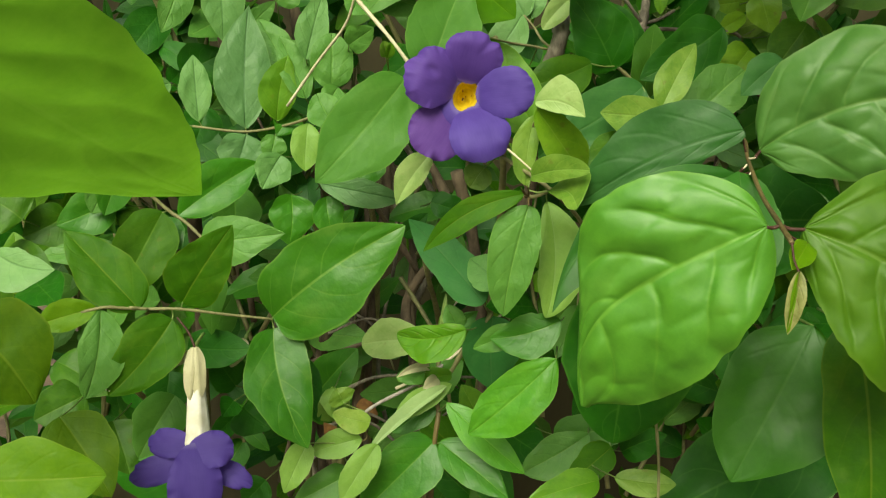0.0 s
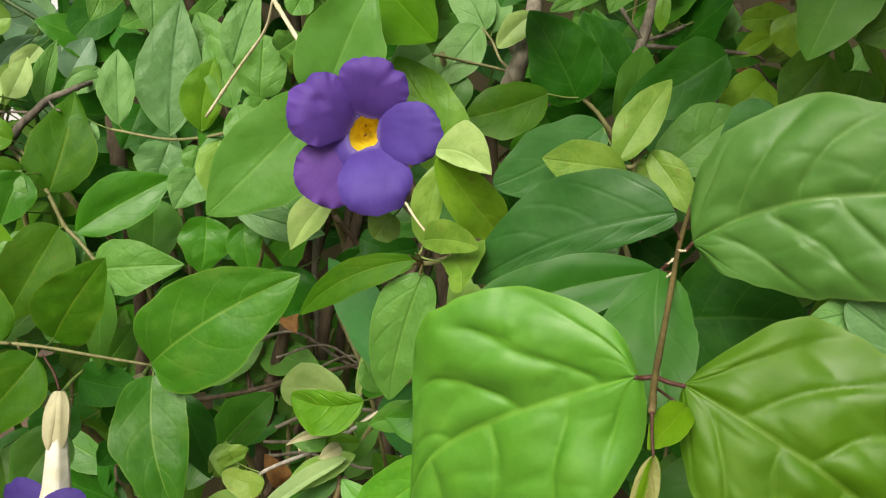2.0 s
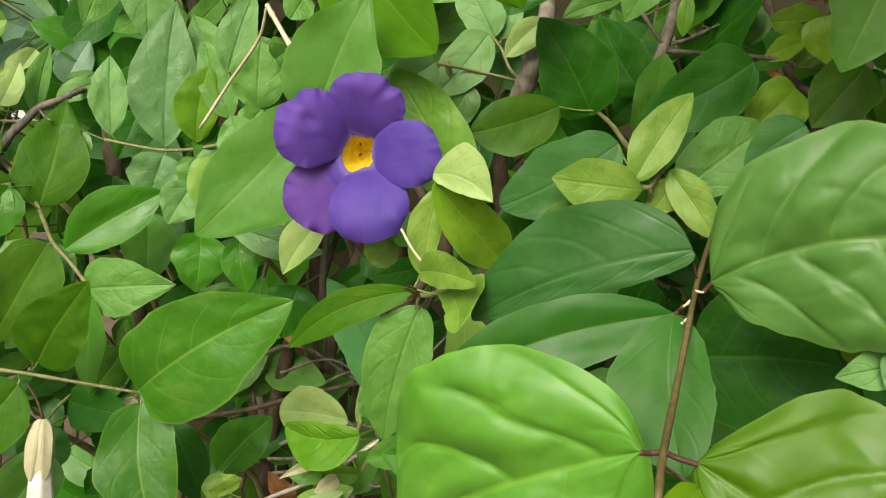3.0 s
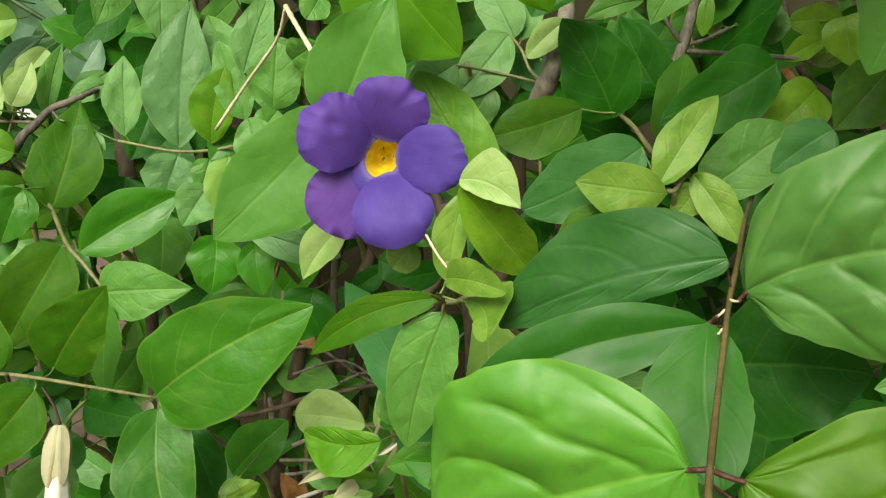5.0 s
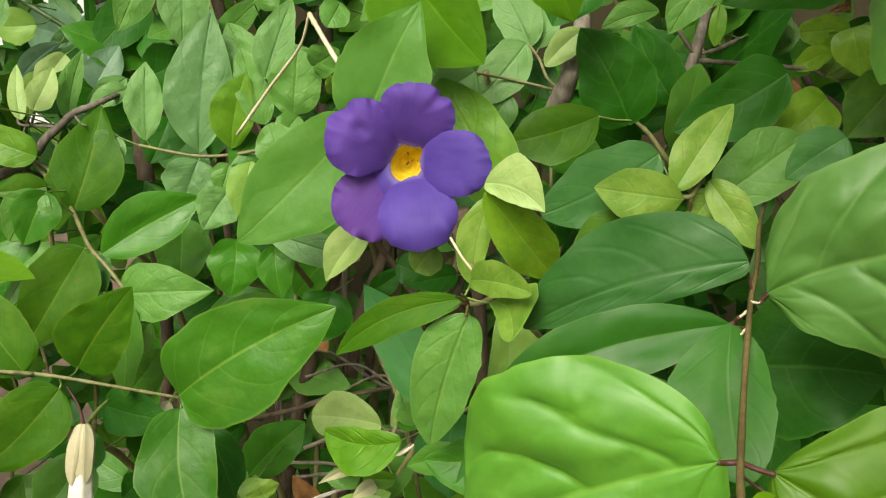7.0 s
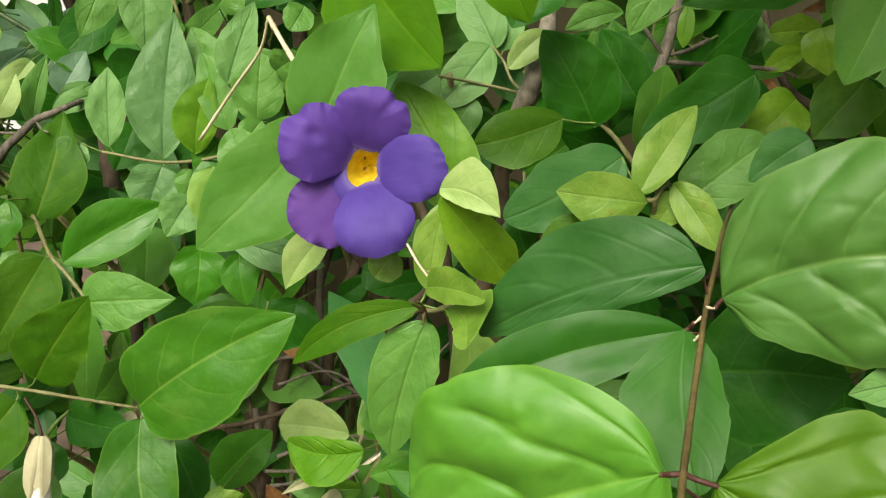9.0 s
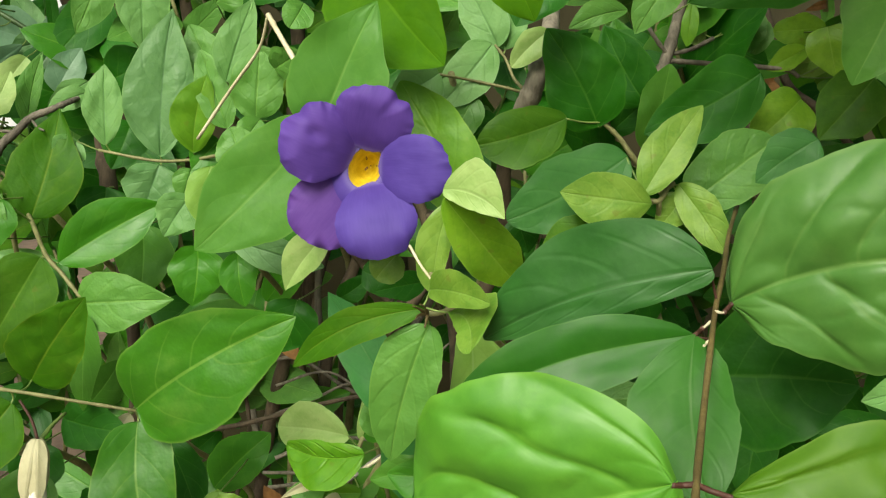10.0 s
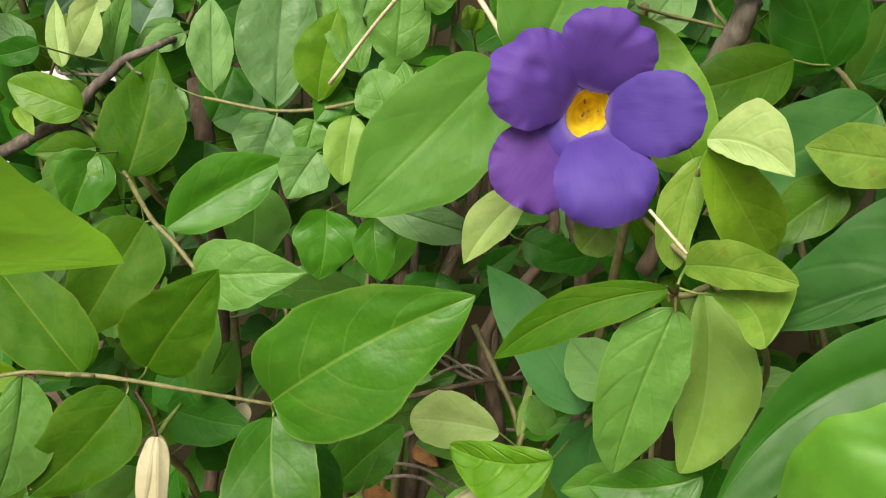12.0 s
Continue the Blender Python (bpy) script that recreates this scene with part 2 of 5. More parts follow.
BARK = {
    "petiole": bark_material("petiole_red", (0.034, 0.012, 0.008), (0.075, 0.028, 0.018), 500, 0.6, 0.4),
    "redbrown": bark_material("twig_reddish", (0.080, 0.058, 0.019), (0.155, 0.115, 0.040), 500, 0.6, 0.4),
    "palestem": bark_material("twig_pale", (0.125, 0.12, 0.045), (0.24, 0.235, 0.10), 400, 0.6, 0.4),
    "greybark": bark_material("twig_grey", (0.09, 0.078, 0.058), (0.25, 0.22, 0.17), 350, 0.8, 0.8),
    "bark": bark_material("stem_brown", (0.044, 0.032, 0.019), (0.130, 0.096, 0.060), 220, 0.9, 0.9),
    "paletwig": bark_material("twig_pale_grey", (0.24, 0.21, 0.19), (0.46, 0.42, 0.38), 420, 0.8, 0.6),
    "twigbark": bark_material("twig_weathered", (0.050, 0.042, 0.032), (0.19, 0.165, 0.13), 420, 0.9, 1.0),
    "darkgreen": bark_material("stem_dark_green", (0.020, 0.050, 0.010), (0.045, 0.090, 0.022), 400, 0.5, 0.3),
    "straw": bark_material("dry_straw", (0.50, 0.44, 0.28), (0.68, 0.62, 0.45), 300, 0.7, 0.4),
    "green": bark_material("stalk_green", (0.09, 0.16, 0.03), (0.2, 0.28, 0.07), 400, 0.5, 0.3),
    "soil": bark_material("soil", (0.05, 0.033, 0.022), (0.15, 0.10, 0.065), 14, 0.95, 1.0),
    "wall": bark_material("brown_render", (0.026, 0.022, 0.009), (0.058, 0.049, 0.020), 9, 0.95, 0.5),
    "white": bark_material("white_render", (0.44, 0.45, 0.47), (0.58, 0.59, 0.60), 6, 0.8, 0.3),
    "litter": bark_material("dead_leaf", (0.16, 0.07, 0.02), (0.42, 0.22, 0.06), 90, 0.8, 0.6),
}


def petal_material(name, deep, light):
    """Darker in fine streaks along the petal, bluish white where it meets the throat."""
    m = Nodes(name)
    sep = m.add("ShaderNodeSeparateXYZ")
    m.link(m.add("ShaderNodeUVMap").outputs[0], sep.inputs[0])
    streak = m.add("ShaderNodeTexNoise")
    streak.inputs["Scale"].default_value, streak.inputs["Detail"].default_value = 14, 4
    place = m.add("ShaderNodeCombineXYZ")
    m.link(m.math("MULTIPLY", sep.outputs[0], 3.2), place.inputs[0])
    m.link(m.math("MULTIPLY", sep.outputs[1], 0.35), place.inputs[1])
    m.link(m.add("ShaderNodeObjectInfo").outputs["Random"], place.inputs[2])
    m.link(place.outputs[0], streak.inputs["Vector"])
    soft = m.noise(70, 2)
    tone = m.math("ADD", m.math("MULTIPLY", m.ramp(streak.outputs[0], 0.2, 0.8), 0.22), m.math("MULTIPLY", m.ramp(soft, 0.3, 0.7), 0.5))
    col = m.mix(tone, deep, light)
    col = m.mix(m.math("MULTIPLY", m.ramp(sep.outputs[1], 0.10, 0.02), 0.16), col, (0.55, 0.50, 0.78))
    m.link(col, m.bsdf.inputs["Base Color"])
    m.bsdf.inputs["Roughness"].default_value = 0.62
    m.bsdf.inputs["Specular IOR Level"].default_value = 0.3
    m.bsdf.inputs["Sheen Weight"].default_value = 0.1
    m.bsdf.inputs["Sheen Tint"].default_value = (0.5, 0.35, 0.9, 1)
    m.link(m.bump(m.math("ADD", m.math("MULTIPLY", streak.outputs[0], 0.10), m.math("MULTIPLY", m.noise(150, 3), 1.6)), 0.22, 0.0007), m.bsdf.inputs["Normal"])
    lit = m.add("ShaderNodeBsdfTranslucent")
    m.link(m.mix(0.4, col, (0.25, 0.08, 0.6)), lit.inputs["Color"])
    both = m.add("ShaderNodeMixShader")
    both.inputs[0].default_value = 0.25
    m.link(m.bsdf.outputs[0], both.inputs[1])
    m.link(lit.outputs[0], both.inputs[2])
    m.link(both.outputs[0], m.out.inputs[0])
    return m.mat


def plain_material(name, dark, light, scale, rough):
    m = Nodes(name)
    m.link(m.mix(m.ramp(m.noise(scale, 3), 0.35, 0.65), dark, light), m.bsdf.inputs["Base Color"])
    m.bsdf.inputs["Roughness"].default_value = rough
    m.link(m.bump(m.noise(scale * 4, 2), 0.3, 0.0004), m.bsdf.inputs["Normal"])
    return m.mat


PETAL = {
    "violet": petal_material("petal_violet", (0.080, 0.036, 0.265), (0.150, 0.073, 0.42)),
    "blue": petal_material("petal_blue_violet", (0.066, 0.035, 0.260), (0.120, 0.073, 0.41)),
    "purple": petal_material("petal_purple", (0.092, 0.035, 0.245), (0.160, 0.069, 0.37)),
    "indigo": petal_material("petal_indigo", (0.048, 0.026, 0.21), (0.088, 0.052, 0.32)),
}
YELLOW = plain_material("throat_yellow", (0.52, 0.36, 0.010), (0.70, 0.52, 0.03), 300, 0.55)
SPECK = plain_material("speck_dark", (0.11, 0.06, 0.012), (0.18, 0.10, 0.02), 300, 0.7)
TUBE = plain_material("corolla_white", (0.62, 0.60, 0.46), (0.80, 0.78, 0.68), 120, 0.55)

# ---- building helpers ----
# the camera's usual place, which every blade and petal is turned to face
NOMINAL_EYE = Vector((0.05, 0.02, 0.93))


def mesh_object(name, verts, faces, material, parent=None, uvs=None, label=""):
    me = bpy.data.meshes.new(name)
    me.from_pydata(verts, [], faces)
    if uvs:
        layer = me.uv_layers.new(name="UVMap")
        flat = np.empty(len(me.loops), np.int32)
        me.loops.foreach_get("vertex_index", flat)
        layer.data.foreach_set("uv", np.array(uvs, np.float32)[flat].ravel())
    me.polygons.foreach_set("use_smooth", [True] * len(me.polygons))
    me.materials.append(material)
    ob = new(name, me)
    ob.parent = parent
    if label:
        tagged(ob, label)
    return ob


def blade(length, width, p=0.5, q=0.7, fold=0.2, bow=0.03, curl=0.0, nv=16, nu=8, puck=0.0, wave=0.02, seed=0.0, bend=0.0, sides=None, back=0.0, rim=0.0, late=1.0, skew=0.0, heart=0.0):
    """Vertices, faces and uvs of a leaf that lies along +y from its base, its face to +z."""
    top = max((a / 200) ** p * (1 - a / 200) ** q for a in range(1, 200))
    verts, uvs = [], []
    if sides:
        reach = [[np.mean([np.interp(min(1.0, max(0.0, j / nv + d)), *zip(*knots)) for d in [k * min(0.025, 0.4 * j / nv) for k in (-2, -1, 0, 1, 2)]]) for j in range(nv + 1)] for knots in sides]
        length_b = width
    else:
        length_b = length
    for j in range(nv + 1):
        v = j / nv if sides else 0.5 - 0.5 * math.cos(math.pi * j / nv)
        if sides:
            f = 0.0
        else:
            f = (v ** p * (1 - v) ** q) / top * (1 - 0.25 * v ** 6) if 0 < v < 1 else 0.0
            f = max(f, 0.012)
        for i in range(nu + 1):
            u = 2 * i / nu - 1
            au = abs(u)
            if sides:
                f = max(0.006, 2 * reach[1 if u > 0 else 0][j]) * (1.0 if 0 < j < nv else 0.1)
            x = u * width / 2 * f * (1 + (skew if u > 0 else -skew))
            y = v * length - (abs(back) * length * au * (1 - v) ** 2 * (1 - math.exp(-28 * v)) if u * back > 0 else 0.0)
            y -= heart * length * au ** 1.5 * (1 - v) ** 3 * (1 - math.exp(-18 * v))
            z = fold * abs(x) * (1 - 0.35 * au) + bow * length * 4 * v * (1 - v) - curl * length * v * v
            local = min(1.0, 1.3 * f) if sides else 1.0
            edge = width * local * wave * u * u * (1 - v ** 8)
            z += edge * math.sin(9.0 * v + 2.1 * seed + (1.7 if u > 0 else 0)) + edge * 0.6 * math.sin(19.0 * v + 5.3 * seed - u)
            y += edge * 0.5 * math.sin(13.0 * v + 3.7 * seed + u) * (0 if j in (0, nv) else 1)
            z += width * local * 0.055 * noise.noise((u * 1.1 + seed * 7, v * 2.3, seed * 3)) * min(1, 6 * v) * (1 - v ** 6)
            if nv > 20:
                z += width * local * 0.022 * noise.noise((u * 3.3 + seed * 7, v * 6.5, seed * 3 + 9)) * min(1, 6 * v) * (1 - v ** 6)
            x += width * f * 0.05 * noise.noise((seed * 5, v * 3.5, 1.0 if u > 0 else 4.0)) * u * (0.4 if sides else 1.5) + bend * length_b * v * (1 - v ** late)
            z -= rim * width * au ** 3
            x += width * f * 0.022 * noise.noise((seed * 9, v * 15, 2.0 if u > 0 else 7.0)) * u
            if puck:
                rib = (v - ARC * au ** BEND) * VEINS + (0.42 if u > 0 else 0.0) + 0.2 + 0.25 * noise.noise((u * 2, v * 3, seed))
                fr = rib % 1.0
                lane = math.floor(rib)
                cross = abs(math.sin(math.pi * (au * 2.4 + 0.45 * fr + 0.61 * lane + 0.35 * noise.noise((u * 4, v * 5, seed + 3))))) ** 0.55
                swell = (1 - (2 * fr - 1) ** 2) ** 0.6
                z += puck * 0.0125 * width * swell * (0.55 + 0.45 * cross) * min(1, au * 7) ** 0.7 * (1 - au ** 5) * min(1, 1.3 * f)
            verts.append((x, y, z))
            uvs.append((i / nu, v))
    w = nu + 1
    faces = [(j * w + i, j * w + i + 1, (j + 1) * w + i + 1, (j + 1) * w + i) for j in range(nv) for i in range(nu)]
    return verts, faces, uvs


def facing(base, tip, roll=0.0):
    """The pose of a blade from base to tip whose face is turned to the camera's usual place."""
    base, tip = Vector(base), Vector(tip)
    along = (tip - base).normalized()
    out = NOMINAL_EYE - (base + tip) / 2
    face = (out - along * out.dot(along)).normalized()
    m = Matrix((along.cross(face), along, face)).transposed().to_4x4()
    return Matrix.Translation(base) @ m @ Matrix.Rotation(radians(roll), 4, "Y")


def smooth_line(points, step=4):
    """Points of a Catmull-Rom curve through the given ones."""
    pts = [Vector(p) for p in points]
    pts = [2 * pts[0] - pts[1], *pts, 2 * pts[-1] - pts[-2]]
    line = []
    for a, b, c, d in zip(pts, pts[1:], pts[2:], pts[3:]):
        for k in range(step):
            t = k / step
            line.append(0.5 * (2 * b + (c - a) * t + (2 * a - 5 * b + 4 * c - d) * t * t + (3 * b - a - 3 * c + d) * t ** 3))
    line.append(pts[-2])
    return line


def pipe(line, radii, sides=8):
    """A closed tube along the line."""
    verts, faces = [], []
    side = None
    for k, p in enumerate(line):
        ahead = (line[min(k + 1, len(line) - 1)] - line[max(k - 1, 0)]).normalized()
        side = ahead.orthogonal() if side is None else side - ahead * side.dot(ahead)
        side.normalize()
        other = ahead.cross(side)
        for s in range(sides):
            a = 2 * math.pi * s / sides
            verts.append(p + (side * math.cos(a) + other * math.sin(a)) * radii[k])
    for k in range(len(line) - 1):
        for s in range(sides):
            n = (s + 1) % sides
            faces.append((k * sides + s, k * sides + n, (k + 1) * sides + n, (k + 1) * sides + s))
    faces += [tuple(reversed(range(sides))), tuple((len(line) - 1) * sides + s for s in range(sides))]
    return verts, faces


def taper(n, a, b, knots=0.0, every=7):
    return [(a + (b - a) * k / max(1, n - 1)) * (1 + (knots if k % every == 3 else 0) + 0.06 * math.sin(k * 2.7)) for k in range(n)]


ROUTES, STALK = {}, {}
# uneven leaves: half width along the blade on each side of the midrib
SHAPES = {
    "bent": (((0, 0.02), (0.08, 0.18), (0.15, 0.26), (0.25, 0.35), (0.4, 0.44), (0.55, 0.49), (0.7, 0.46), (0.85, 0.32), (1, 0)),
             ((0, 0.02), (0.02, 0.085), (0.04, 0.145), (0.07, 0.22), (0.11, 0.295), (0.16, 0.345), (0.25, 0.40), (0.42, 0.42), (0.55, 0.285), (0.7, 0.10), (0.85, 0.02), (1, 0))),
    "wide": (((0, 0.02), (0.03, 0.13), (0.08, 0.20), (0.17, 0.28), (0.3, 0.335), (0.45, 0.36), (0.6, 0.35), (0.8, 0.28), (0.9, 0.2), (1, 0)),
             ((0, 0.02), (0.1, 0.16), (0.25, 0.263), (0.4, 0.335), (0.55, 0.365), (0.75, 0.36), (0.9, 0.24), (1, 0))),
    "round": (((0, 0.05), (0.06, 0.22), (0.15, 0.36), (0.33, 0.385), (0.5, 0.37), (0.65, 0.35), (0.88, 0.14), (1, 0)),
              ((0, 0.02), (0.06, 0.117), (0.16, 0.23), (0.32, 0.35), (0.56, 0.44), (0.75, 0.40), (0.9, 0.25), (1, 0))),
    "arched": (((0, 0.02), (0.2, 0.10), (0.5, 0.15), (0.8, 0.10), (1, 0)),
               ((0, 0.02), (0.08, 0.08), (0.17, 0.112), (0.33, 0.112), (0.5, 0.107), (0.66, 0.077), (0.8, 0.036), (0.93, 0.01), (1, 0))),
}


def twig(label, stalk="green"):
    ob = tagged(new("leafy_twig"), label, "twig", "leafy twigs of the hedge")
    ROUTES[ob.name], STALK[ob.name] = [], stalk
    return ob


def stem(tw, points, r0, r1, bark):
    line = smooth_line(points, 5)
    ROUTES[tw.name] += line
    verts, faces = pipe(line, taper(len(line), r0, r1, 0.14, 5))
    return mesh_object("stem", verts, faces, BARK[bark], tw)


def leaf(tw, base, tip, width, kind, roll=0.0, p=0.45, q=0.75, fold=0.2, bow=0.03, curl=0.0, fine=0, puck=0.0, bend=None, shape=None, back=0.0, rim=0.0, late=1.0, skew=0.0, heart=0.0):
    """One leaf with its stalk, which runs to the nearest point of the twig's stems."""
    length = (Vector(tip) - Vector(base)).length
    seed = random.uniform(0, 6)
    nv, nu = (120, 64) if puck else (32, 14) if fine else (22, 10)
    verts, faces, uvs = blade(length, width, p, q, fold if puck else fold * 1.4, bow, curl, nv, nu, puck, 0.022, seed, skew=skew, heart=heart, bend=random.uniform(-0.16, 0.16) if bend is None else bend, sides=SHAPES[shape] if shape else None, back=back, rim=rim, late=late)
    ob = mesh_object("leaf", verts, faces, LEAF[kind], tw, uvs)
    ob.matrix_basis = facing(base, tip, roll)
    start = Vector(base)
    goal = min(ROUTES[tw.name], key=lambda r: (r - start).length)
    axis = (Vector(tip) - start).normalized()
    if (goal - start).length > 0.026:
        goal = start - axis * 0.006 + Vector((0, 0.032, -0.008))
    way = smooth_line([start + axis * 0.0005, start.lerp(goal, 0.5) + Vector((0, 0.0012, -0.0008)), goal], 4)
    r = max(0.00032, min(0.00058, width * 0.013))
    verts, faces = pipe(way, taper(len(way), r, r * 1.15), 6)
    inv = ob.matrix_basis.inverted()
    mesh_object("leaf_stalk", [inv @ w for w in verts], faces, BARK[STALK[tw.name]], ob)
    return ob


def flower_thing():
    return tagged(new("flower"), "Open violet five-petalled flower with a yellow throat among green leaves", "flower", "violet flowers")


def bell_thing():
    return tagged(new("flower"), "Hanging violet flower with white tube and cream bracts", "flower", "violet flowers")


def petal_blade(length, width, bow, cup, lobe, ruffle, seed, dimple=0.0, n=40):
    """Vertices, faces and uvs of an egg-shaped petal along +y: arched, rolled back at its wavy rim, with a notch and crease."""
    verts, uvs = [], []
    for j in range(n + 1):
        for i in range(n + 1):
            a, b = 2 * i / n - 1, 2 * j / n - 1
            dx, dy = a * (1 - b * b / 2) ** 0.5, b * (1 - a * a / 2) ** 0.5
            rim, turn = max(abs(a), abs(b)), math.atan2(dx, dy)
            ca, sa = math.cos(turn), math.sin(turn)
            notch = math.exp(-((turn - 0.55) / 0.16) ** 2)
            grow = 1 + rim ** 5 * (0.05 * noise.noise((ca * 1.8 + seed, sa * 1.8, seed)) + 0.022 * noise.noise((ca * 8, sa * 8 + seed, seed)) - lobe * notch)
            dx, dy = dx * grow, dy * grow
            t = (dy + 1) / 2
            x, y = dx * width / 2 * (1 - 0.26 * max(0.0, 1 - t) ** 1.6), t * length
            z = length * (bow * 4 * t * (1 - t) - cup * rim ** 4 * max(0.0, t) ** 1.5)
            z += width * (0.05 * noise.noise((dx * 1.2 + seed, t * 1.5, seed * 2)) + 0.010 * noise.noise((dx * 4 + seed, t * 3, seed))) * t
            z += width * ruffle * rim ** 6 * noise.noise((ca * 4 + seed, sa * 4, seed * 3)) * t
            z -= width * lobe * 0.5 * math.exp(-((turn - 0.55) / 0.22) ** 2) * rim ** 2 * t
            away = ((dx - 0.18) ** 2 + 2 * (t - 0.66) ** 2) ** 0.5
            z += dimple * width * (0.6 * math.exp(-((away - 0.26) / 0.13) ** 2) - math.exp(-(away / 0.12) ** 2))
            verts.append((x, y, z))
            uvs.append((i / n, max(0.0, t)))
    w = n + 1
    return verts, [(j * w + i, j * w + i + 1, (j + 1) * w + i + 1, (j + 1) * w + i) for j in range(n) for i in range(n)], uvs


def petal(parent, base, tip, width, bow=0.1, lobe=0.0, cup=0.10, ruffle=0.06, roll=0.0, colour="violet", dimple=0.0):
    length = (Vector(tip) - Vector(base)).length
    verts, faces, uvs = petal_blade(length, width, bow, cup, lobe, ruffle, random.uniform(0, 6), dimple)
    ob = mesh_object("petal", verts, faces, PETAL[colour], parent, uvs)
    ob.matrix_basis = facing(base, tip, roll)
    return ob


def throat(parent, centre):
    """The yellow funnel of the open flower, its pale rim, the tube behind it and the dark specks inside."""
    centre = Vector(centre)
    m = Matrix.Translation(centre) @ (Vector((0.05, -1, 0.14))).to_track_quat("Z", "Y").to_matrix().to_4x4() @ Matrix.Rotation(radians(-24), 4, "Z")
    rings = [(1.0, -0.0006), (0.97, -0.0012), (0.93, -0.0020), (0.80, -0.004), (0.55, -0.008), (0.2, -0.011), (0.02, -0.0115)]
    n = 28
    verts = [m @ Vector((0.0052 * r * math.cos(a * 2 * math.pi / n), 0.0067 * r * math.sin(a * 2 * math.pi / n), z)) for r, z in rings for a in range(n)]
    faces = [(k * n + a, k * n + (a + 1) % n, (k + 1) * n + (a + 1) % n, (k + 1) * n + a) for k in range(len(rings) - 1) for a in range(n)]
    ob = mesh_object("throat", verts, faces, YELLOW, parent, label="yellow throat of the flower")
    collar = [(1.0, -0.0006, 0.0), (1.12, -0.0001, 0.03), (1.5, 0.0001, 0.12), (1.9, -0.0004, 0.22), (2.2, -0.0016, 0.3)]
    verts = [m @ Vector((0.0052 * r * math.cos(a * 2 * math.pi / n), 0.0067 * r * math.sin(a * 2 * math.pi / n), z)) for r, z, w in collar for a in range(n)]
    faces = [(k * n + (a + 1) % n, k * n + a, (k + 1) * n + a, (k + 1) * n + (a + 1) % n) for k in range(4) for a in range(n)]
    mesh_object("collar", verts, faces, PETAL["blue"], parent, [(a / n, w) for r, z, w in collar for a in range(n)], "violet collar round the throat")
    line = smooth_line([m @ Vector((0, 0, z)) + Vector((0, 0, drop)) for z, drop in ((-0.0122, 0), (-0.019, -0.001), (-0.027, -0.004), (-0.034, -0.009))], 4)
    verts, faces = pipe(line, taper(len(line), 0.0058, 0.0028), 14)
    mesh_object("tube", verts, faces, TUBE, parent, label="pale tube behind the petals")
    for k in range(6):
        a, r = k * 2.1 + 0.3, 0.0006 + 0.0026 * ((k * 0.618) % 1)
        at = m @ Vector((r * math.cos(a) - 0.0004, r * 1.3 * math.sin(a) + 0.0006, -0.0088 + 1.2 * r))
        bm = bmesh.new()
        bmesh.ops.create_icosphere(bm, subdivisions=1, radius=0.00020 + 0.00010 * (k % 3), matrix=Matrix.Translation(at) @ Matrix.Diagonal((1, 1, 1.5, 1)))
        me = bpy.data.meshes.new("speck")
        bm.to_mesh(me)
        bm.free()
        me.materials.append(SPECK)
        sp = new("speck", me)
        sp.parent = parent


def bell_tube(parent, top, mid, mouth, node):
    top, mid, mouth, node = map(Vector, (top, mid, mouth, node))
    line = smooth_line([top, mid, mouth], 8)
    n = len(line)
    verts, faces = pipe(line, [min(0.0024, 0.0008 + 0.0005 * k) + 0.0034 * (k / (n - 1)) ** 1.3 + (0.0004 if k > n - 3 else 0) for k in range(n)], 20)
    verts = [line[k // 20].lerp(v, 1 + 0.10 * math.cos(k % 20 * math.pi / 2)) if k < 20 * n else v for k, v in enumerate(map(Vector, verts))]
    mesh_object("tube", verts, faces, TUBE, parent, label="ribbed white tube of the flower")
    for off, w in (((-0.0016, -0.0036, 0.0), 0.0074), ((0.0022, -0.0026, 0.0), 0.0070), ((0, 0.0032, 0), 0.007)):
        end = mid.lerp(mouth, 0.12) + Vector(off) * 1.1
        base = top + Vector((0, 0, 0.0005)) + Vector(off) * 0.25
        verts, faces, uvs = blade((end - base).length, w, 0.4, 0.5, -0.55, 0.10, 0.0, 16, 10, 0, 0.02, w * 300)
        ob = mesh_object("bract", verts, faces, LEAF["cream"], parent, uvs, "cream bract")
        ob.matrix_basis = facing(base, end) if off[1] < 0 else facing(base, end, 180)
    way = smooth_line([top, top.lerp(node, 0.5) + Vector((0.0012, 0, 0.0)), node], 6)
    verts, faces = pipe(way, taper(len(way), 0.0006, 0.0005), 8)
    mesh_object("stalk", verts, faces, BARK["petiole"], parent)


def withered_bud(base, tip):
    ob = tagged(new("flower_bud"), "Small withered cream flower bud hanging on the hedge", "bud", "withered buds")
    base, tip = Vector(base), Vector(tip)
    length = (tip - base).length
    for roll in (25, -30, 180):
        verts, faces, uvs = blade(length * (0.92 if roll < 0 else 1), length * 0.52, 0.5, 0.6, -0.6, 0.14, 0.0, 14, 8, 0, 0.05, roll)
        b = mesh_object("bract", verts, faces, LEAF["cream"], ob, uvs)
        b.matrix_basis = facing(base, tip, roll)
    way = smooth_line([base, base + Vector((0.001, 0.006, 0.003)), base + Vector((0.001, 0.016, 0.004))], 4)
    verts, faces = pipe(way, taper(len(way), 0.0010, 0.0007), 6)
    mesh_object("stalk", verts, faces, BARK["green"], ob)


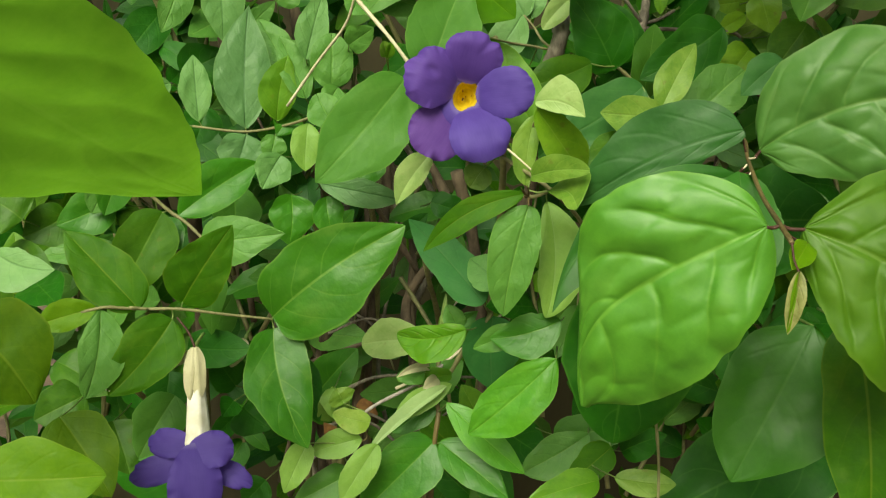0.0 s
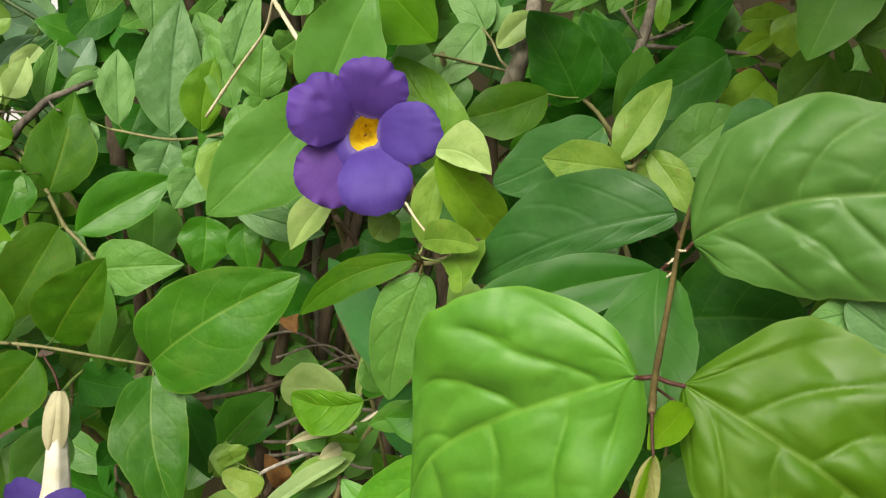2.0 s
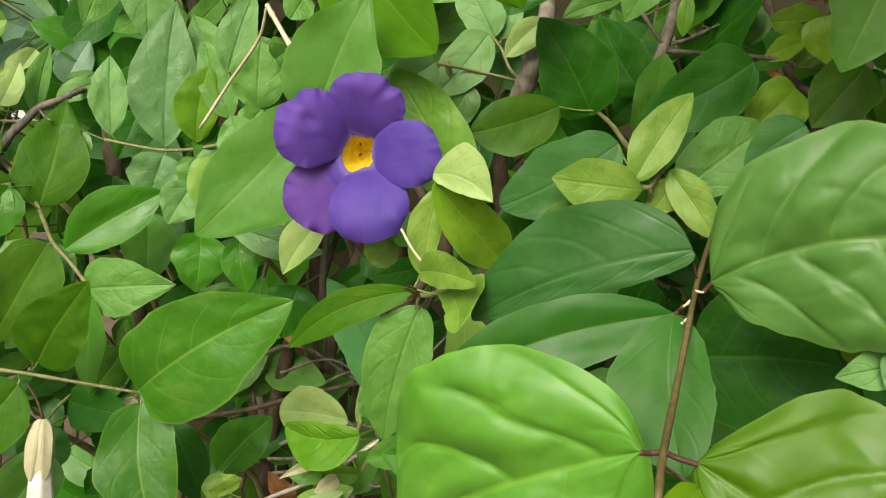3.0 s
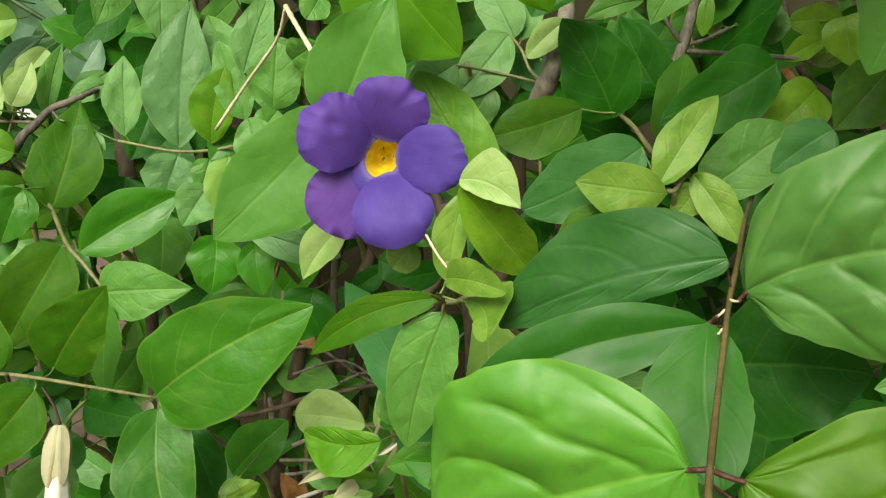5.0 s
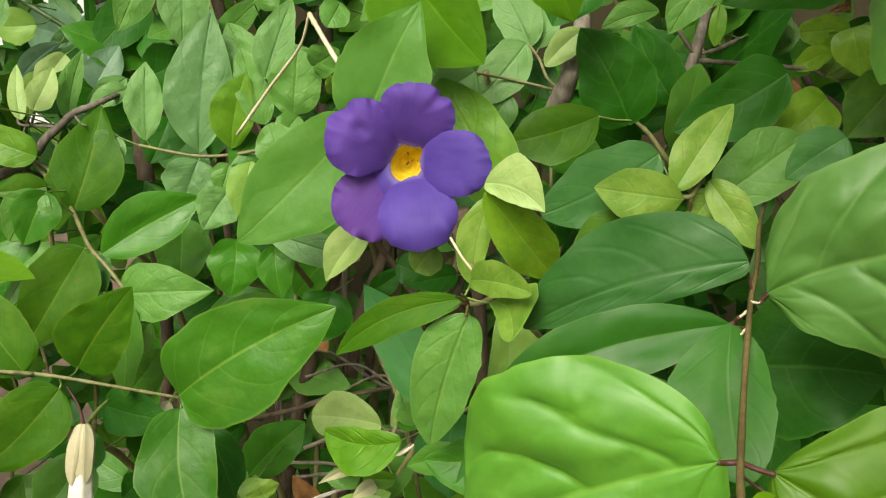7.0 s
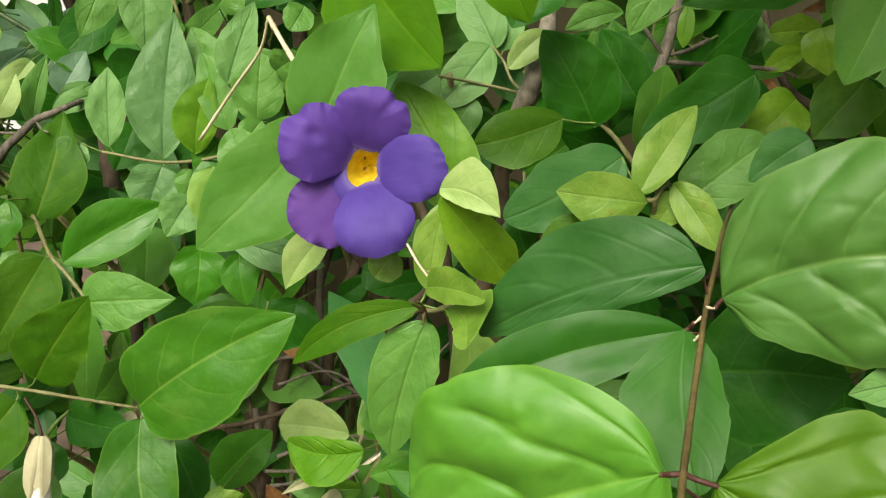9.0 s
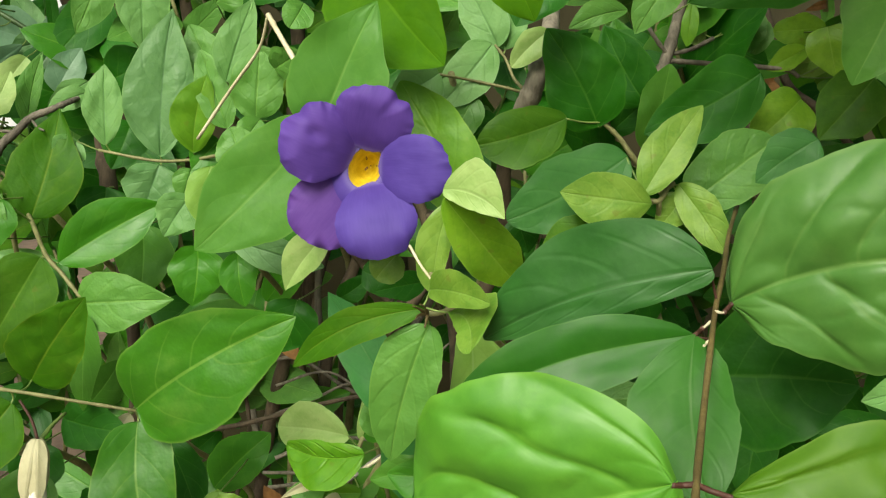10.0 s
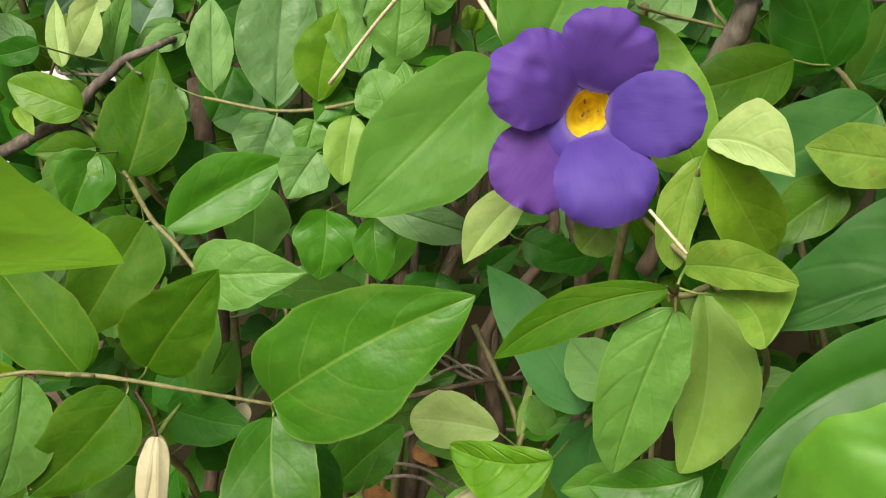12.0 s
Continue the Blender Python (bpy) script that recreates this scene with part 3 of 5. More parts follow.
def dry_stalk(points, r, bark="straw"):
    line = smooth_line(points, 6)
    verts, faces = pipe(line, taper(len(line), r, r * 0.8, 0.2, 6), 8)
    label = "Thin dry straw-coloured stalk caught in the hedge" if bark == "straw" else "Thin green tendril standing between the leaves"
    tagged(mesh_object("dry_stalk" if bark == "straw" else "tendril", verts, faces, BARK[bark]), label, "stalk", "loose stalks")


def dead_leaf(base, tip, width):
    length = (Vector(tip) - Vector(base)).length
    verts, faces, uvs = blade(length, width, 0.5, 0.7, 0.5, 0.12, 0.1, 16, 8, 0, 0.08, length * 900)
    ob = mesh_object("dead_leaf", verts, faces, BARK["litter"], None, uvs)
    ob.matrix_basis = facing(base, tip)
    tagged(ob, "Curled orange-brown dead leaf caught inside the hedge", "leaf", "dead leaves")


def woody_stem(points, r, bark):
    line = smooth_line(points, 6)
    verts, faces = pipe(line, taper(len(line), r, r * 0.75, 0.18, 8), 10)
    tagged(mesh_object("woody_stem", verts, faces, BARK[bark]), ("Grey" if bark == "greybark" else "Thin pale green" if bark == "palestem" else "Brown") + " woody stem inside the shaded hedge", "stem", "woody stems of the hedge")


# ---- ground and walls ----
def box(name, lo, hi, material, label):
    bm = bmesh.new()
    bmesh.ops.create_cube(bm, size=1)
    bmesh.ops.scale(bm, vec=[b - a for a, b in zip(lo, hi)], verts=bm.verts)
    bmesh.ops.translate(bm, vec=[(a + b) / 2 for a, b in zip(lo, hi)], verts=bm.verts)
    bmesh.ops.bevel(bm, geom=list(bm.edges), offset=0.01, segments=2, affect="EDGES")
    me = bpy.data.meshes.new(name)
    bm.to_mesh(me)
    bm.free()
    me.materials.append(material)
    return tagged(new(name, me), label, "wall", kind="structure")


def ground():
    n = 48
    line = [math.copysign(abs(2 * i / n - 1) ** 4 * 300 + abs(2 * i / n - 1) * 3, 2 * i / n - 1) for i in range(n + 1)]
    verts = [(x, y + 0.6, 0.025 * noise.noise((x * 2.1, y * 2.1, 0)) if abs(x) + abs(y) < 8 else 0.0) for y in line for x in line]
    faces = [(j * (n + 1) + i, j * (n + 1) + i + 1, (j + 1) * (n + 1) + i + 1, (j + 1) * (n + 1) + i) for j in range(n) for i in range(n)]
    tagged(mesh_object("ground", verts, faces, BARK["soil"]), "Brown garden soil under the hedge", "ground", kind="structure")


ground()
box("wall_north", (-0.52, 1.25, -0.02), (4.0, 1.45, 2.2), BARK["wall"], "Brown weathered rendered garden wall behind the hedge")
box("wall_far", (-6.0, 4.0, -0.02), (3.9, 4.2, 2.6), BARK["white"], "White rendered wall far behind the hedge")

# ---- plants ----

tw = twig("Large glossy green leaves on a reddish brown twig above the hedge", "petiole")
stem(tw, [(0.1477, 0.5000, 0.8850), (0.1291, 0.4200, 0.8801), (0.1164, 0.3550, 0.8804), (0.1120, 0.3360, 0.8745), (0.1057, 0.3010, 0.8651), (0.0996, 0.2660, 0.8601), (0.0978, 0.2520, 0.8573)], .0007, .00078, "redbrown")
stem(tw, [(0.1117, 0.3350, 0.8745), (0.1128, 0.3330, 0.8748), (0.1135, 0.3320, 0.8752)], .0004, .0003, "straw")
stem(tw, [(0.1105, 0.3320, 0.8726), (0.1094, 0.3310, 0.8717), (0.1086, 0.3300, 0.8714)], .0004, .0003, "straw")
stem(tw, [(0.1086, 0.3220, 0.8706), (0.1078, 0.3200, 0.8702), (0.1071, 0.3180, 0.8705)], .0003, .0003, "straw")
leaf(tw, (0.0952, 0.2650, 0.8601), (0.0462, 0.2920, 0.7950), 0.0726, "glossy", fold=-.02, bow=.06, bend=.46, late=3, back=.13, rim=.03, shape="bent", fine=1, puck=2.3)
leaf(tw, (0.1057, 0.2640, 0.8595), (0.1628, 0.2500, 0.8256), 0.0714, "glossy2", fold=.06, bow=.06, curl=.08, bend=-.17, back=.0, rim=.02, shape="round", fine=1, puck=2.4)
leaf(tw, (0.1151, 0.3330, 0.8776), (0.1782, 0.3020, 0.8981), 0.0766, "big", fold=.06, bow=.05, curl=.04, bend=-.38, back=-.05, rim=.02, shape="wide", fine=1, puck=2.0)
leaf(tw, (0.1102, 0.3370, 0.8849), (0.0525, 0.3530, 0.8550), 0.0252, "sheen", fold=.10, bow=.05, fine=1, p=0.35, q=0.55, bend=0.22, skew=0.41)
leaf(tw, (0.1068, 0.3310, 0.8690), (0.0391, 0.3180, 0.8206), 0.0847, "deep", fold=.26, bow=.02, bend=.41, late=2, shape="arched", fine=1)
leaf(tw, (0.1061, 0.3260, 0.8706), (0.1093, 0.3000, 0.8388), 0.0269, "sage", fold=.2, bow=.03, fine=1, p=0.75, q=0.60, bend=0.21, skew=0.16)
leaf(tw, (0.0985, 0.2470, 0.8502), (0.0955, 0.2450, 0.8327), 0.0052, "bud", fold=.5, p=.6, q=0.75)
leaf(tw, (0.0984, 0.2470, 0.8503), (0.0952, 0.2448, 0.8330), 0.0044, "olive2", roll=-35, fold=.3, p=.55, q=0.75, skew=-.2)
leaf(tw, (0.1063, 0.2620, 0.8556), (0.0975, 0.2500, 0.8500), 0.0074, "olive2", fold=.2, p=.5, q=0.65)

tw = twig("Broad mid-green leaf on a short twig behind larger leaves")
stem(tw, [(0.0813, 0.4070, 0.8014), (0.0913, 0.5070, 0.7014), (0.0713, 0.5770, 0.4814)], .0014, .003, "palestem")
leaf(tw, (0.0813, 0.3520, 0.8314), (0.0692, 0.3520, 0.7576), 0.0509, "dark", fold=.12, bow=.05, p=.5, q=0.60)

tw = twig("Dark and olive green leaves on a twig low in the hedge")
stem(tw, [(0.1628, 0.4129, 0.7713), (0.1728, 0.5129, 0.6713), (0.1528, 0.5829, 0.4513)], .0014, .003, "palestem")
leaf(tw, (0.1445, 0.3450, 0.8090), (0.1123, 0.3350, 0.7486), 0.0476, "deep2", fold=.15, fine=1, p=0.72, q=0.80, bend=-0.03, skew=-0.02)
leaf(tw, (0.1470, 0.3150, 0.8171), (0.1509, 0.3000, 0.7330), 0.0367, "olive", fold=.15, fine=1, p=0.37, q=0.70, bend=-0.11, skew=-0.15)
leaf(tw, (0.1916, 0.4100, 0.7370), (0.0973, 0.4000, 0.6975), 0.0507, "dark", fold=.15, p=.5, q=0.75)
leaf(tw, (0.1750, 0.4300, 0.6976), (0.1929, 0.4300, 0.7246), 0.0283, "pale", fold=.15)
leaf(tw, (0.1627, 0.3200, 0.8656), (0.1433, 0.3150, 0.8617), 0.0107, "pale", fold=.1)
leaf(tw, (0.1945, 0.3100, 0.8387), (0.1532, 0.3150, 0.8684), 0.0233, "paleb", fold=.15, p=.5, q=0.55)
leaf(tw, (0.1192, 0.3750, 0.8428), (0.1618, 0.3700, 0.8464), 0.0448, "dark", fold=.1)

tw = twig("Yellow-green and pale leaves on the twig beside the violet flower")
stem(tw, [(0.0233, 0.3880, 0.8725), (0.0353, 0.3740, 0.8654), (0.0443, 0.3700, 0.8589), (0.0558, 0.3740, 0.8474), (0.0669, 0.4000, 0.8284), (0.0804, 0.4600, 0.7941), (0.1044, 0.5800, 0.7270)], .0008, .0010, "palestem")
stem(tw, [(0.0390, 0.3690, 0.8918), (0.0358, 0.3820, 0.8786), (0.0359, 0.3760, 0.8665)], .0005, .0009, "palestem")
stem(tw, [(0.0326, 0.3670, 0.8570), (0.0369, 0.3670, 0.8568), (0.0423, 0.3710, 0.8584)], .0007, .0009, "palestem")
stem(tw, [(0.0339, 0.3660, 0.8570), (0.0320, 0.3620, 0.8594), (0.0309, 0.3580, 0.8612)], .0006, .0002, "redbrown")
stem(tw, [(0.0339, 0.3660, 0.8568), (0.0323, 0.3620, 0.8574), (0.0319, 0.3580, 0.8575)], .0006, .0002, "redbrown")
stem(tw, [(0.0343, 0.3660, 0.8569), (0.0340, 0.3620, 0.8599), (0.0330, 0.3580, 0.8620)], .0006, .0002, "redbrown")
stem(tw, [(0.0343, 0.3660, 0.8567), (0.0343, 0.3640, 0.8551), (0.0342, 0.3620, 0.8538)], .0006, .0003, "redbrown")
leaf(tw, (0.0335, 0.3670, 0.8580), (-0.0082, 0.3700, 0.8337), 0.0118, "olive", fold=.25, bow=.08, p=0.72, q=0.80, bend=0.38, skew=-0.09)
leaf(tw, (0.0349, 0.3670, 0.8534), (0.0249, 0.3680, 0.8067), 0.0208, "pgreen", fold=.16, bow=.04, p=0.45, q=0.65, bend=0.11, skew=0.12)
leaf(tw, (0.0445, 0.3880, 0.8523), (0.0443, 0.3800, 0.8030), 0.0205, "lemon2", fold=.1, p=0.59, q=0.50, bend=-0.28, skew=-0.33)
leaf(tw, (0.0350, 0.3620, 0.8655), (0.0545, 0.3380, 0.8700), 0.0104, "yellow", fold=.2, p=0.34, q=0.42, bend=-0.15, skew=-0.18)
leaf(tw, (0.0418, 0.3600, 0.8599), (0.0500, 0.3380, 0.8556), 0.0163, "yellow", fold=.2, p=0.72, q=0.45, bend=-0.57, skew=-0.44)
leaf(tw, (-0.0047, 0.4020, 0.8720), (-0.0208, 0.4020, 0.8489), 0.0129, "lemon", fold=.25, p=0.72, q=0.95, bend=0.20, skew=0.21)
leaf(tw, (0.0184, 0.4000, 0.8659), (0.0118, 0.3980, 0.8571), 0.0133, "yellow", fold=.1, p=.4, q=0.45)
leaf(tw, (0.0378, 0.3780, 0.8893), (0.0344, 0.3760, 0.8603), 0.0112, "yellow", fold=.15, p=0.63, q=0.50, bend=0.17, skew=0.27)
leaf(tw, (0.0367, 0.3670, 0.8947), (0.0556, 0.3600, 0.8888), 0.0144, "lemon", fold=.2, p=0.51, q=0.75, bend=-0.51, skew=-0.37)
leaf(tw, (0.0372, 0.3680, 0.8920), (0.0596, 0.3860, 0.8631), 0.0180, "lime", fold=.22, p=0.65, q=0.60, bend=0.01, skew=0.01)
leaf(tw, (0.0422, 0.4100, 0.8806), (0.0140, 0.4150, 0.9227), 0.0249, "ygreen", fold=.1, p=0.45, q=0.60, bend=0.02, skew=0.02)

tw = twig("Bluish green leaves hanging on a twig inside the hedge")
stem(tw, [(0.0234, 0.4700, 0.7752), (0.0334, 0.5700, 0.6752), (0.0134, 0.6400, 0.4552)], .0014, .003, "palestem")
leaf(tw, (0.0194, 0.4200, 0.7998), (-0.0171, 0.4480, 0.8362), 0.0222, "teal", fold=.12, p=.5, q=0.85)
leaf(tw, (0.0274, 0.4100, 0.8106), (0.0129, 0.4300, 0.8197), 0.0193, "pale", fold=.1)

tw = twig("Small dark green leaves on a shaded twig deep in the hedge")
stem(tw, [(-0.0112, 0.5250, 0.8026), (-0.0012, 0.6250, 0.7026), (-0.0212, 0.6950, 0.4826)], .0014, .003, "palestem")
leaf(tw, (-0.0359, 0.4700, 0.8251), (-0.0430, 0.4700, 0.8005), 0.0242, "dark", fold=.1)
leaf(tw, (-0.0061, 0.4600, 0.8433), (0.0139, 0.4600, 0.8377), 0.0145, "dark", fold=.2)
leaf(tw, (0.0198, 0.4600, 0.8408), (0.0012, 0.4500, 0.8377), 0.0119, "dark", fold=.2)
leaf(tw, (-0.0225, 0.4900, 0.8212), (-0.0083, 0.4900, 0.8335), 0.0110, "dark", fold=.2)

tw = twig("Upright pale grey-green leaves on a thin straight twig")
stem(tw, [(-0.1321, 0.4850, 0.8803), (-0.1042, 0.4870, 0.8773), (-0.0767, 0.4820, 0.8824), (-0.0581, 0.4850, 0.8903), (-0.0583, 0.5300, 0.8890)], .0006, .0009, "palestem")
leaf(tw, (-0.1287, 0.4850, 0.8827), (-0.1320, 0.4920, 0.9174), 0.0168, "pale", fold=.18, fine=1, p=0.72, q=0.80, bend=-0.03, skew=-0.04)
leaf(tw, (-0.1048, 0.4880, 0.8790), (-0.1028, 0.4980, 0.9431), 0.0291, "paleb", fold=.14, fine=1, p=0.72, q=1.00, bend=-0.10, skew=-0.12)
leaf(tw, (-0.0868, 0.4810, 0.8830), (-0.0794, 0.4780, 0.9168), 0.0198, "ygreen", fold=.15, fine=1, p=0.72, q=0.85, bend=-0.15, skew=-0.13)
leaf(tw, (-0.1035, 0.4840, 0.8759), (-0.1098, 0.4800, 0.8550), 0.0254, "paleb", fold=.2, p=.4, q=0.55, fine=1)
leaf(tw, (-0.0881, 0.4820, 0.8759), (-0.0917, 0.4800, 0.8623), 0.0134, "pgreen", fold=.2, fine=1)
leaf(tw, (-0.1443, 0.4900, 0.8831), (-0.1530, 0.4850, 0.8723), 0.0158, "pale", fold=.2, fine=1)

tw = twig("Small rounded pale green leaves on a short crossing twig")
stem(tw, [(-0.0559, 0.5265, 0.8805), (-0.0459, 0.6265, 0.7805), (-0.0659, 0.6965, 0.5605)], .0014, .003, "palestem")
leaf(tw, (-0.0700, 0.4750, 0.9143), (-0.0610, 0.4820, 0.9488), 0.0171, "pale", fold=.15, fine=1, p=0.72, q=0.90, bend=-0.05, skew=-0.06)
leaf(tw, (-0.0574, 0.4760, 0.9000), (-0.0567, 0.4780, 0.9278), 0.0227, "pgreen", fold=.12, p=.45, q=0.50, fine=1)
leaf(tw, (-0.0709, 0.4790, 0.8947), (-0.0844, 0.4830, 0.9267), 0.0163, "pgreen", fold=.15, fine=1, p=0.57, q=0.70, bend=0.03, skew=0.04)
leaf(tw, (-0.0858, 0.5050, 0.9129), (-0.1005, 0.5100, 0.9369), 0.0192, "pgreen", fold=.15, fine=1)
leaf(tw, (-0.0534, 0.4700, 0.9005), (-0.0592, 0.4620, 0.8893), 0.0121, "pgreen", fold=.25, fine=1)
leaf(tw, (-0.0784, 0.4900, 0.8882), (-0.0872, 0.4800, 0.8756), 0.0154, "green", fold=.2, fine=1)
leaf(tw, (-0.0447, 0.5000, 0.9486), (-0.0480, 0.4900, 0.9377), 0.0139, "pgreen", fold=.2, q=0.45, fine=1)
leaf(tw, (-0.0477, 0.4700, 0.9213), (-0.0340, 0.4600, 0.9293), 0.0142, "pgreen", fold=.2, fine=1)
leaf(tw, (-0.0260, 0.4250, 0.9141), (-0.0268, 0.4200, 0.9209), 0.0059, "yellow", fold=.5, q=.4)
leaf(tw, (-0.0253, 0.4250, 0.9136), (-0.0233, 0.4200, 0.9201), 0.0045, "ygreen", fold=.5, q=.4)
leaf(tw, (-0.0656, 0.4470, 0.8833), (-0.0668, 0.4420, 0.8604), 0.0159, "lemon2", fold=.2, p=0.63, q=0.70, bend=0.06, skew=0.05)
leaf(tw, (-0.0543, 0.4600, 0.8806), (-0.0632, 0.4620, 0.8973), 0.0172, "pgreen", fold=.2, p=0.51, q=0.50, bend=-0.11, skew=-0.07)

tw = twig("Pale and bluish leaves crowded on a far twig of the hedge")
stem(tw, [(-0.2746, 0.5750, 0.9579), (-0.2519, 0.5750, 0.9460), (-0.2357, 0.5750, 0.9374), (-0.2222, 0.5770, 0.9299), (-0.2086, 0.5800, 0.9217)], .0016, .0014, "darkgreen")
leaf(tw, (-0.1192, 0.5000, 0.9661), (-0.1170, 0.4980, 0.9241), 0.0241, "pale", fold=.15, p=0.59, q=0.80, bend=-0.05, skew=-0.05)
leaf(tw, (-0.1407, 0.5100, 0.9633), (-0.1522, 0.5050, 0.9294), 0.0182, "pgreen", fold=.15, p=0.72, q=0.85, bend=-0.12, skew=-0.14)
leaf(tw, (-0.1495, 0.5300, 0.9077), (-0.1232, 0.5300, 0.9207), 0.0256, "dark", fold=.15)
leaf(tw, (-0.1866, 0.5200, 0.8838), (-0.1802, 0.5250, 0.9198), 0.0111, "pgreen", fold=.2, p=0.72, q=0.90, bend=-0.14, skew=-0.25)
leaf(tw, (-0.1888, 0.5500, 0.8984), (-0.1794, 0.5600, 0.9212), 0.0188, "blued", fold=.2)
leaf(tw, (-0.1503, 0.5100, 0.9028), (-0.1643, 0.5000, 0.8947), 0.0111, "pale", roll=10, fold=.2)
leaf(tw, (-0.2192, 0.5900, 0.9251), (-0.2419, 0.6000, 0.9463), 0.0157, "paleb", fold=.2)
leaf(tw, (-0.2158, 0.5900, 0.9221), (-0.2054, 0.6000, 0.9443), 0.0137, "blued", fold=.25)
leaf(tw, (-0.2175, 0.5900, 0.9229), (-0.2324, 0.5800, 0.9162), 0.0142, "paleb", fold=.25)
leaf(tw, (-0.2103, 0.5600, 0.9147), (-0.2231, 0.5500, 0.8884), 0.0153, "lemon", fold=.2)
leaf(tw, (-0.2264, 0.5600, 0.9293), (-0.2486, 0.5550, 0.9272), 0.0190, "lemon2", fold=.2, p=.5, q=.6)
leaf(tw, (-0.2043, 0.5000, 0.9427), (-0.2281, 0.4900, 0.9291), 0.0240, "pale", fold=.2, p=.45, q=.7)
leaf(tw, (-0.2271, 0.5600, 0.9044), (-0.2266, 0.5500, 0.8805), 0.0111, "yellow", fold=.2)
leaf(tw, (-0.1733, 0.4900, 0.8592), (-0.1790, 0.4800, 0.8467), 0.0161, "pale", fold=.2)
leaf(tw, (-0.0920, 0.5200, 0.9467), (-0.0796, 0.5200, 0.9604), 0.0188, "pgreen", fold=.2)
leaf(tw, (-0.2137, 0.5850, 0.9226), (-0.2577, 0.6000, 0.9291), 0.0300, "blued", fold=.2, p=0.55, q=0.50, bend=-0.10)
leaf(tw, (-0.2243, 0.5800, 0.9200), (-0.2512, 0.5800, 0.8964), 0.0101, "blued", fold=.2, p=0.72, q=0.70, bend=0.22, skew=0.38)
leaf(tw, (-0.2093, 0.5850, 0.9235), (-0.2084, 0.5800, 0.9551), 0.0065, "dark", fold=.2, p=0.63, q=0.70, bend=0.06, skew=0.16)
leaf(tw, (-0.2080, 0.5850, 0.9217), (-0.1989, 0.5900, 0.9432), 0.0131, "blued", fold=.2, p=0.59, q=0.60, bend=0.06, skew=0.06)
leaf(tw, (-0.2060, 0.5800, 0.9206), (-0.2183, 0.5700, 0.8940), 0.0198, "sheen", fold=.2, p=0.57, q=0.50, bend=0.11, skew=0.09)
leaf(tw, (-0.2043, 0.5800, 0.9208), (-0.1892, 0.5700, 0.9013), 0.0157, "blued", fold=.2, p=0.57, q=0.50, bend=-0.07, skew=-0.06)
leaf(tw, (-0.1656, 0.5400, 0.9060), (-0.1818, 0.5300, 0.8924), 0.0116, "pale", fold=.2, p=0.61, q=0.70, bend=0.01, skew=0.01)

tw = twig("Pointed green leaves along a slanting grey-brown branch")
stem(tw, [(-0.1156, 0.4370, 0.8269), (-0.1249, 0.4400, 0.8352), (-0.1363, 0.4470, 0.8412), (-0.1580, 0.4710, 0.8514), (-0.1710, 0.4770, 0.8612), (-0.1815, 0.4800, 0.8700)], .0008, .0011, "palestem")
stem(tw, [(-0.2159, 0.4780, 0.8507), (-0.1943, 0.4780, 0.8631), (-0.1822, 0.4800, 0.8701), (-0.1760, 0.4820, 0.8797), (-0.1701, 0.4840, 0.8857), (-0.1642, 0.4860, 0.8921), (-0.1576, 0.4900, 0.8956), (-0.1532, 0.5000, 0.8992), (-0.1553, 0.5300, 0.9022)], .0026, .0011, "twigbark")
stem(tw, [(-0.1695, 0.4840, 0.8857), (-0.1804, 0.4860, 0.8852), (-0.1926, 0.4900, 0.8844), (-0.1958, 0.4920, 0.8866)], .0007, .0006, "twigbark")
stem(tw, [(-0.1642, 0.4860, 0.8921), (-0.1599, 0.4840, 0.8885), (-0.1556, 0.4820, 0.8875)], .0006, .0004, "twigbark")
stem(tw, [(-0.1900, 0.4780, 0.8651), (-0.1815, 0.4820, 0.8637), (-0.1815, 0.4900, 0.8593)], .0012, .0006, "twigbark")
stem(tw, [(-0.1801, 0.4800, 0.8698), (-0.1721, 0.4780, 0.8661), (-0.1709, 0.4770, 0.8593)], .0008, .0006, "palestem")
leaf(tw, (-0.1569, 0.4710, 0.8500), (-0.1537, 0.4920, 0.8968), 0.0316, "olive", fold=.12, p=0.45, q=0.95, bend=0.12, skew=-0.05)
leaf(tw, (-0.1310, 0.4470, 0.8379), (-0.0941, 0.4660, 0.8627), 0.0237, "green", fold=.28, p=0.72, q=0.80, bend=-0.09, skew=-0.10)
leaf(tw, (-0.1168, 0.4370, 0.8248), (-0.0763, 0.4360, 0.8308), 0.0241, "pgreen", fold=.15, p=0.42, q=0.90, bend=-0.02, skew=-0.02)
leaf(tw, (-0.1385, 0.4470, 0.8399), (-0.1642, 0.4400, 0.7926), 0.0289, "green2", fold=.25, p=0.47, q=0.90, bend=0.00, skew=0.00)
leaf(tw, (-0.1601, 0.4550, 0.8615), (-0.1684, 0.4500, 0.8376), 0.0198, "green", fold=.2)
leaf(tw, (-0.1453, 0.4600, 0.8325), (-0.1307, 0.4500, 0.8208), 0.0175, "green", fold=.2)

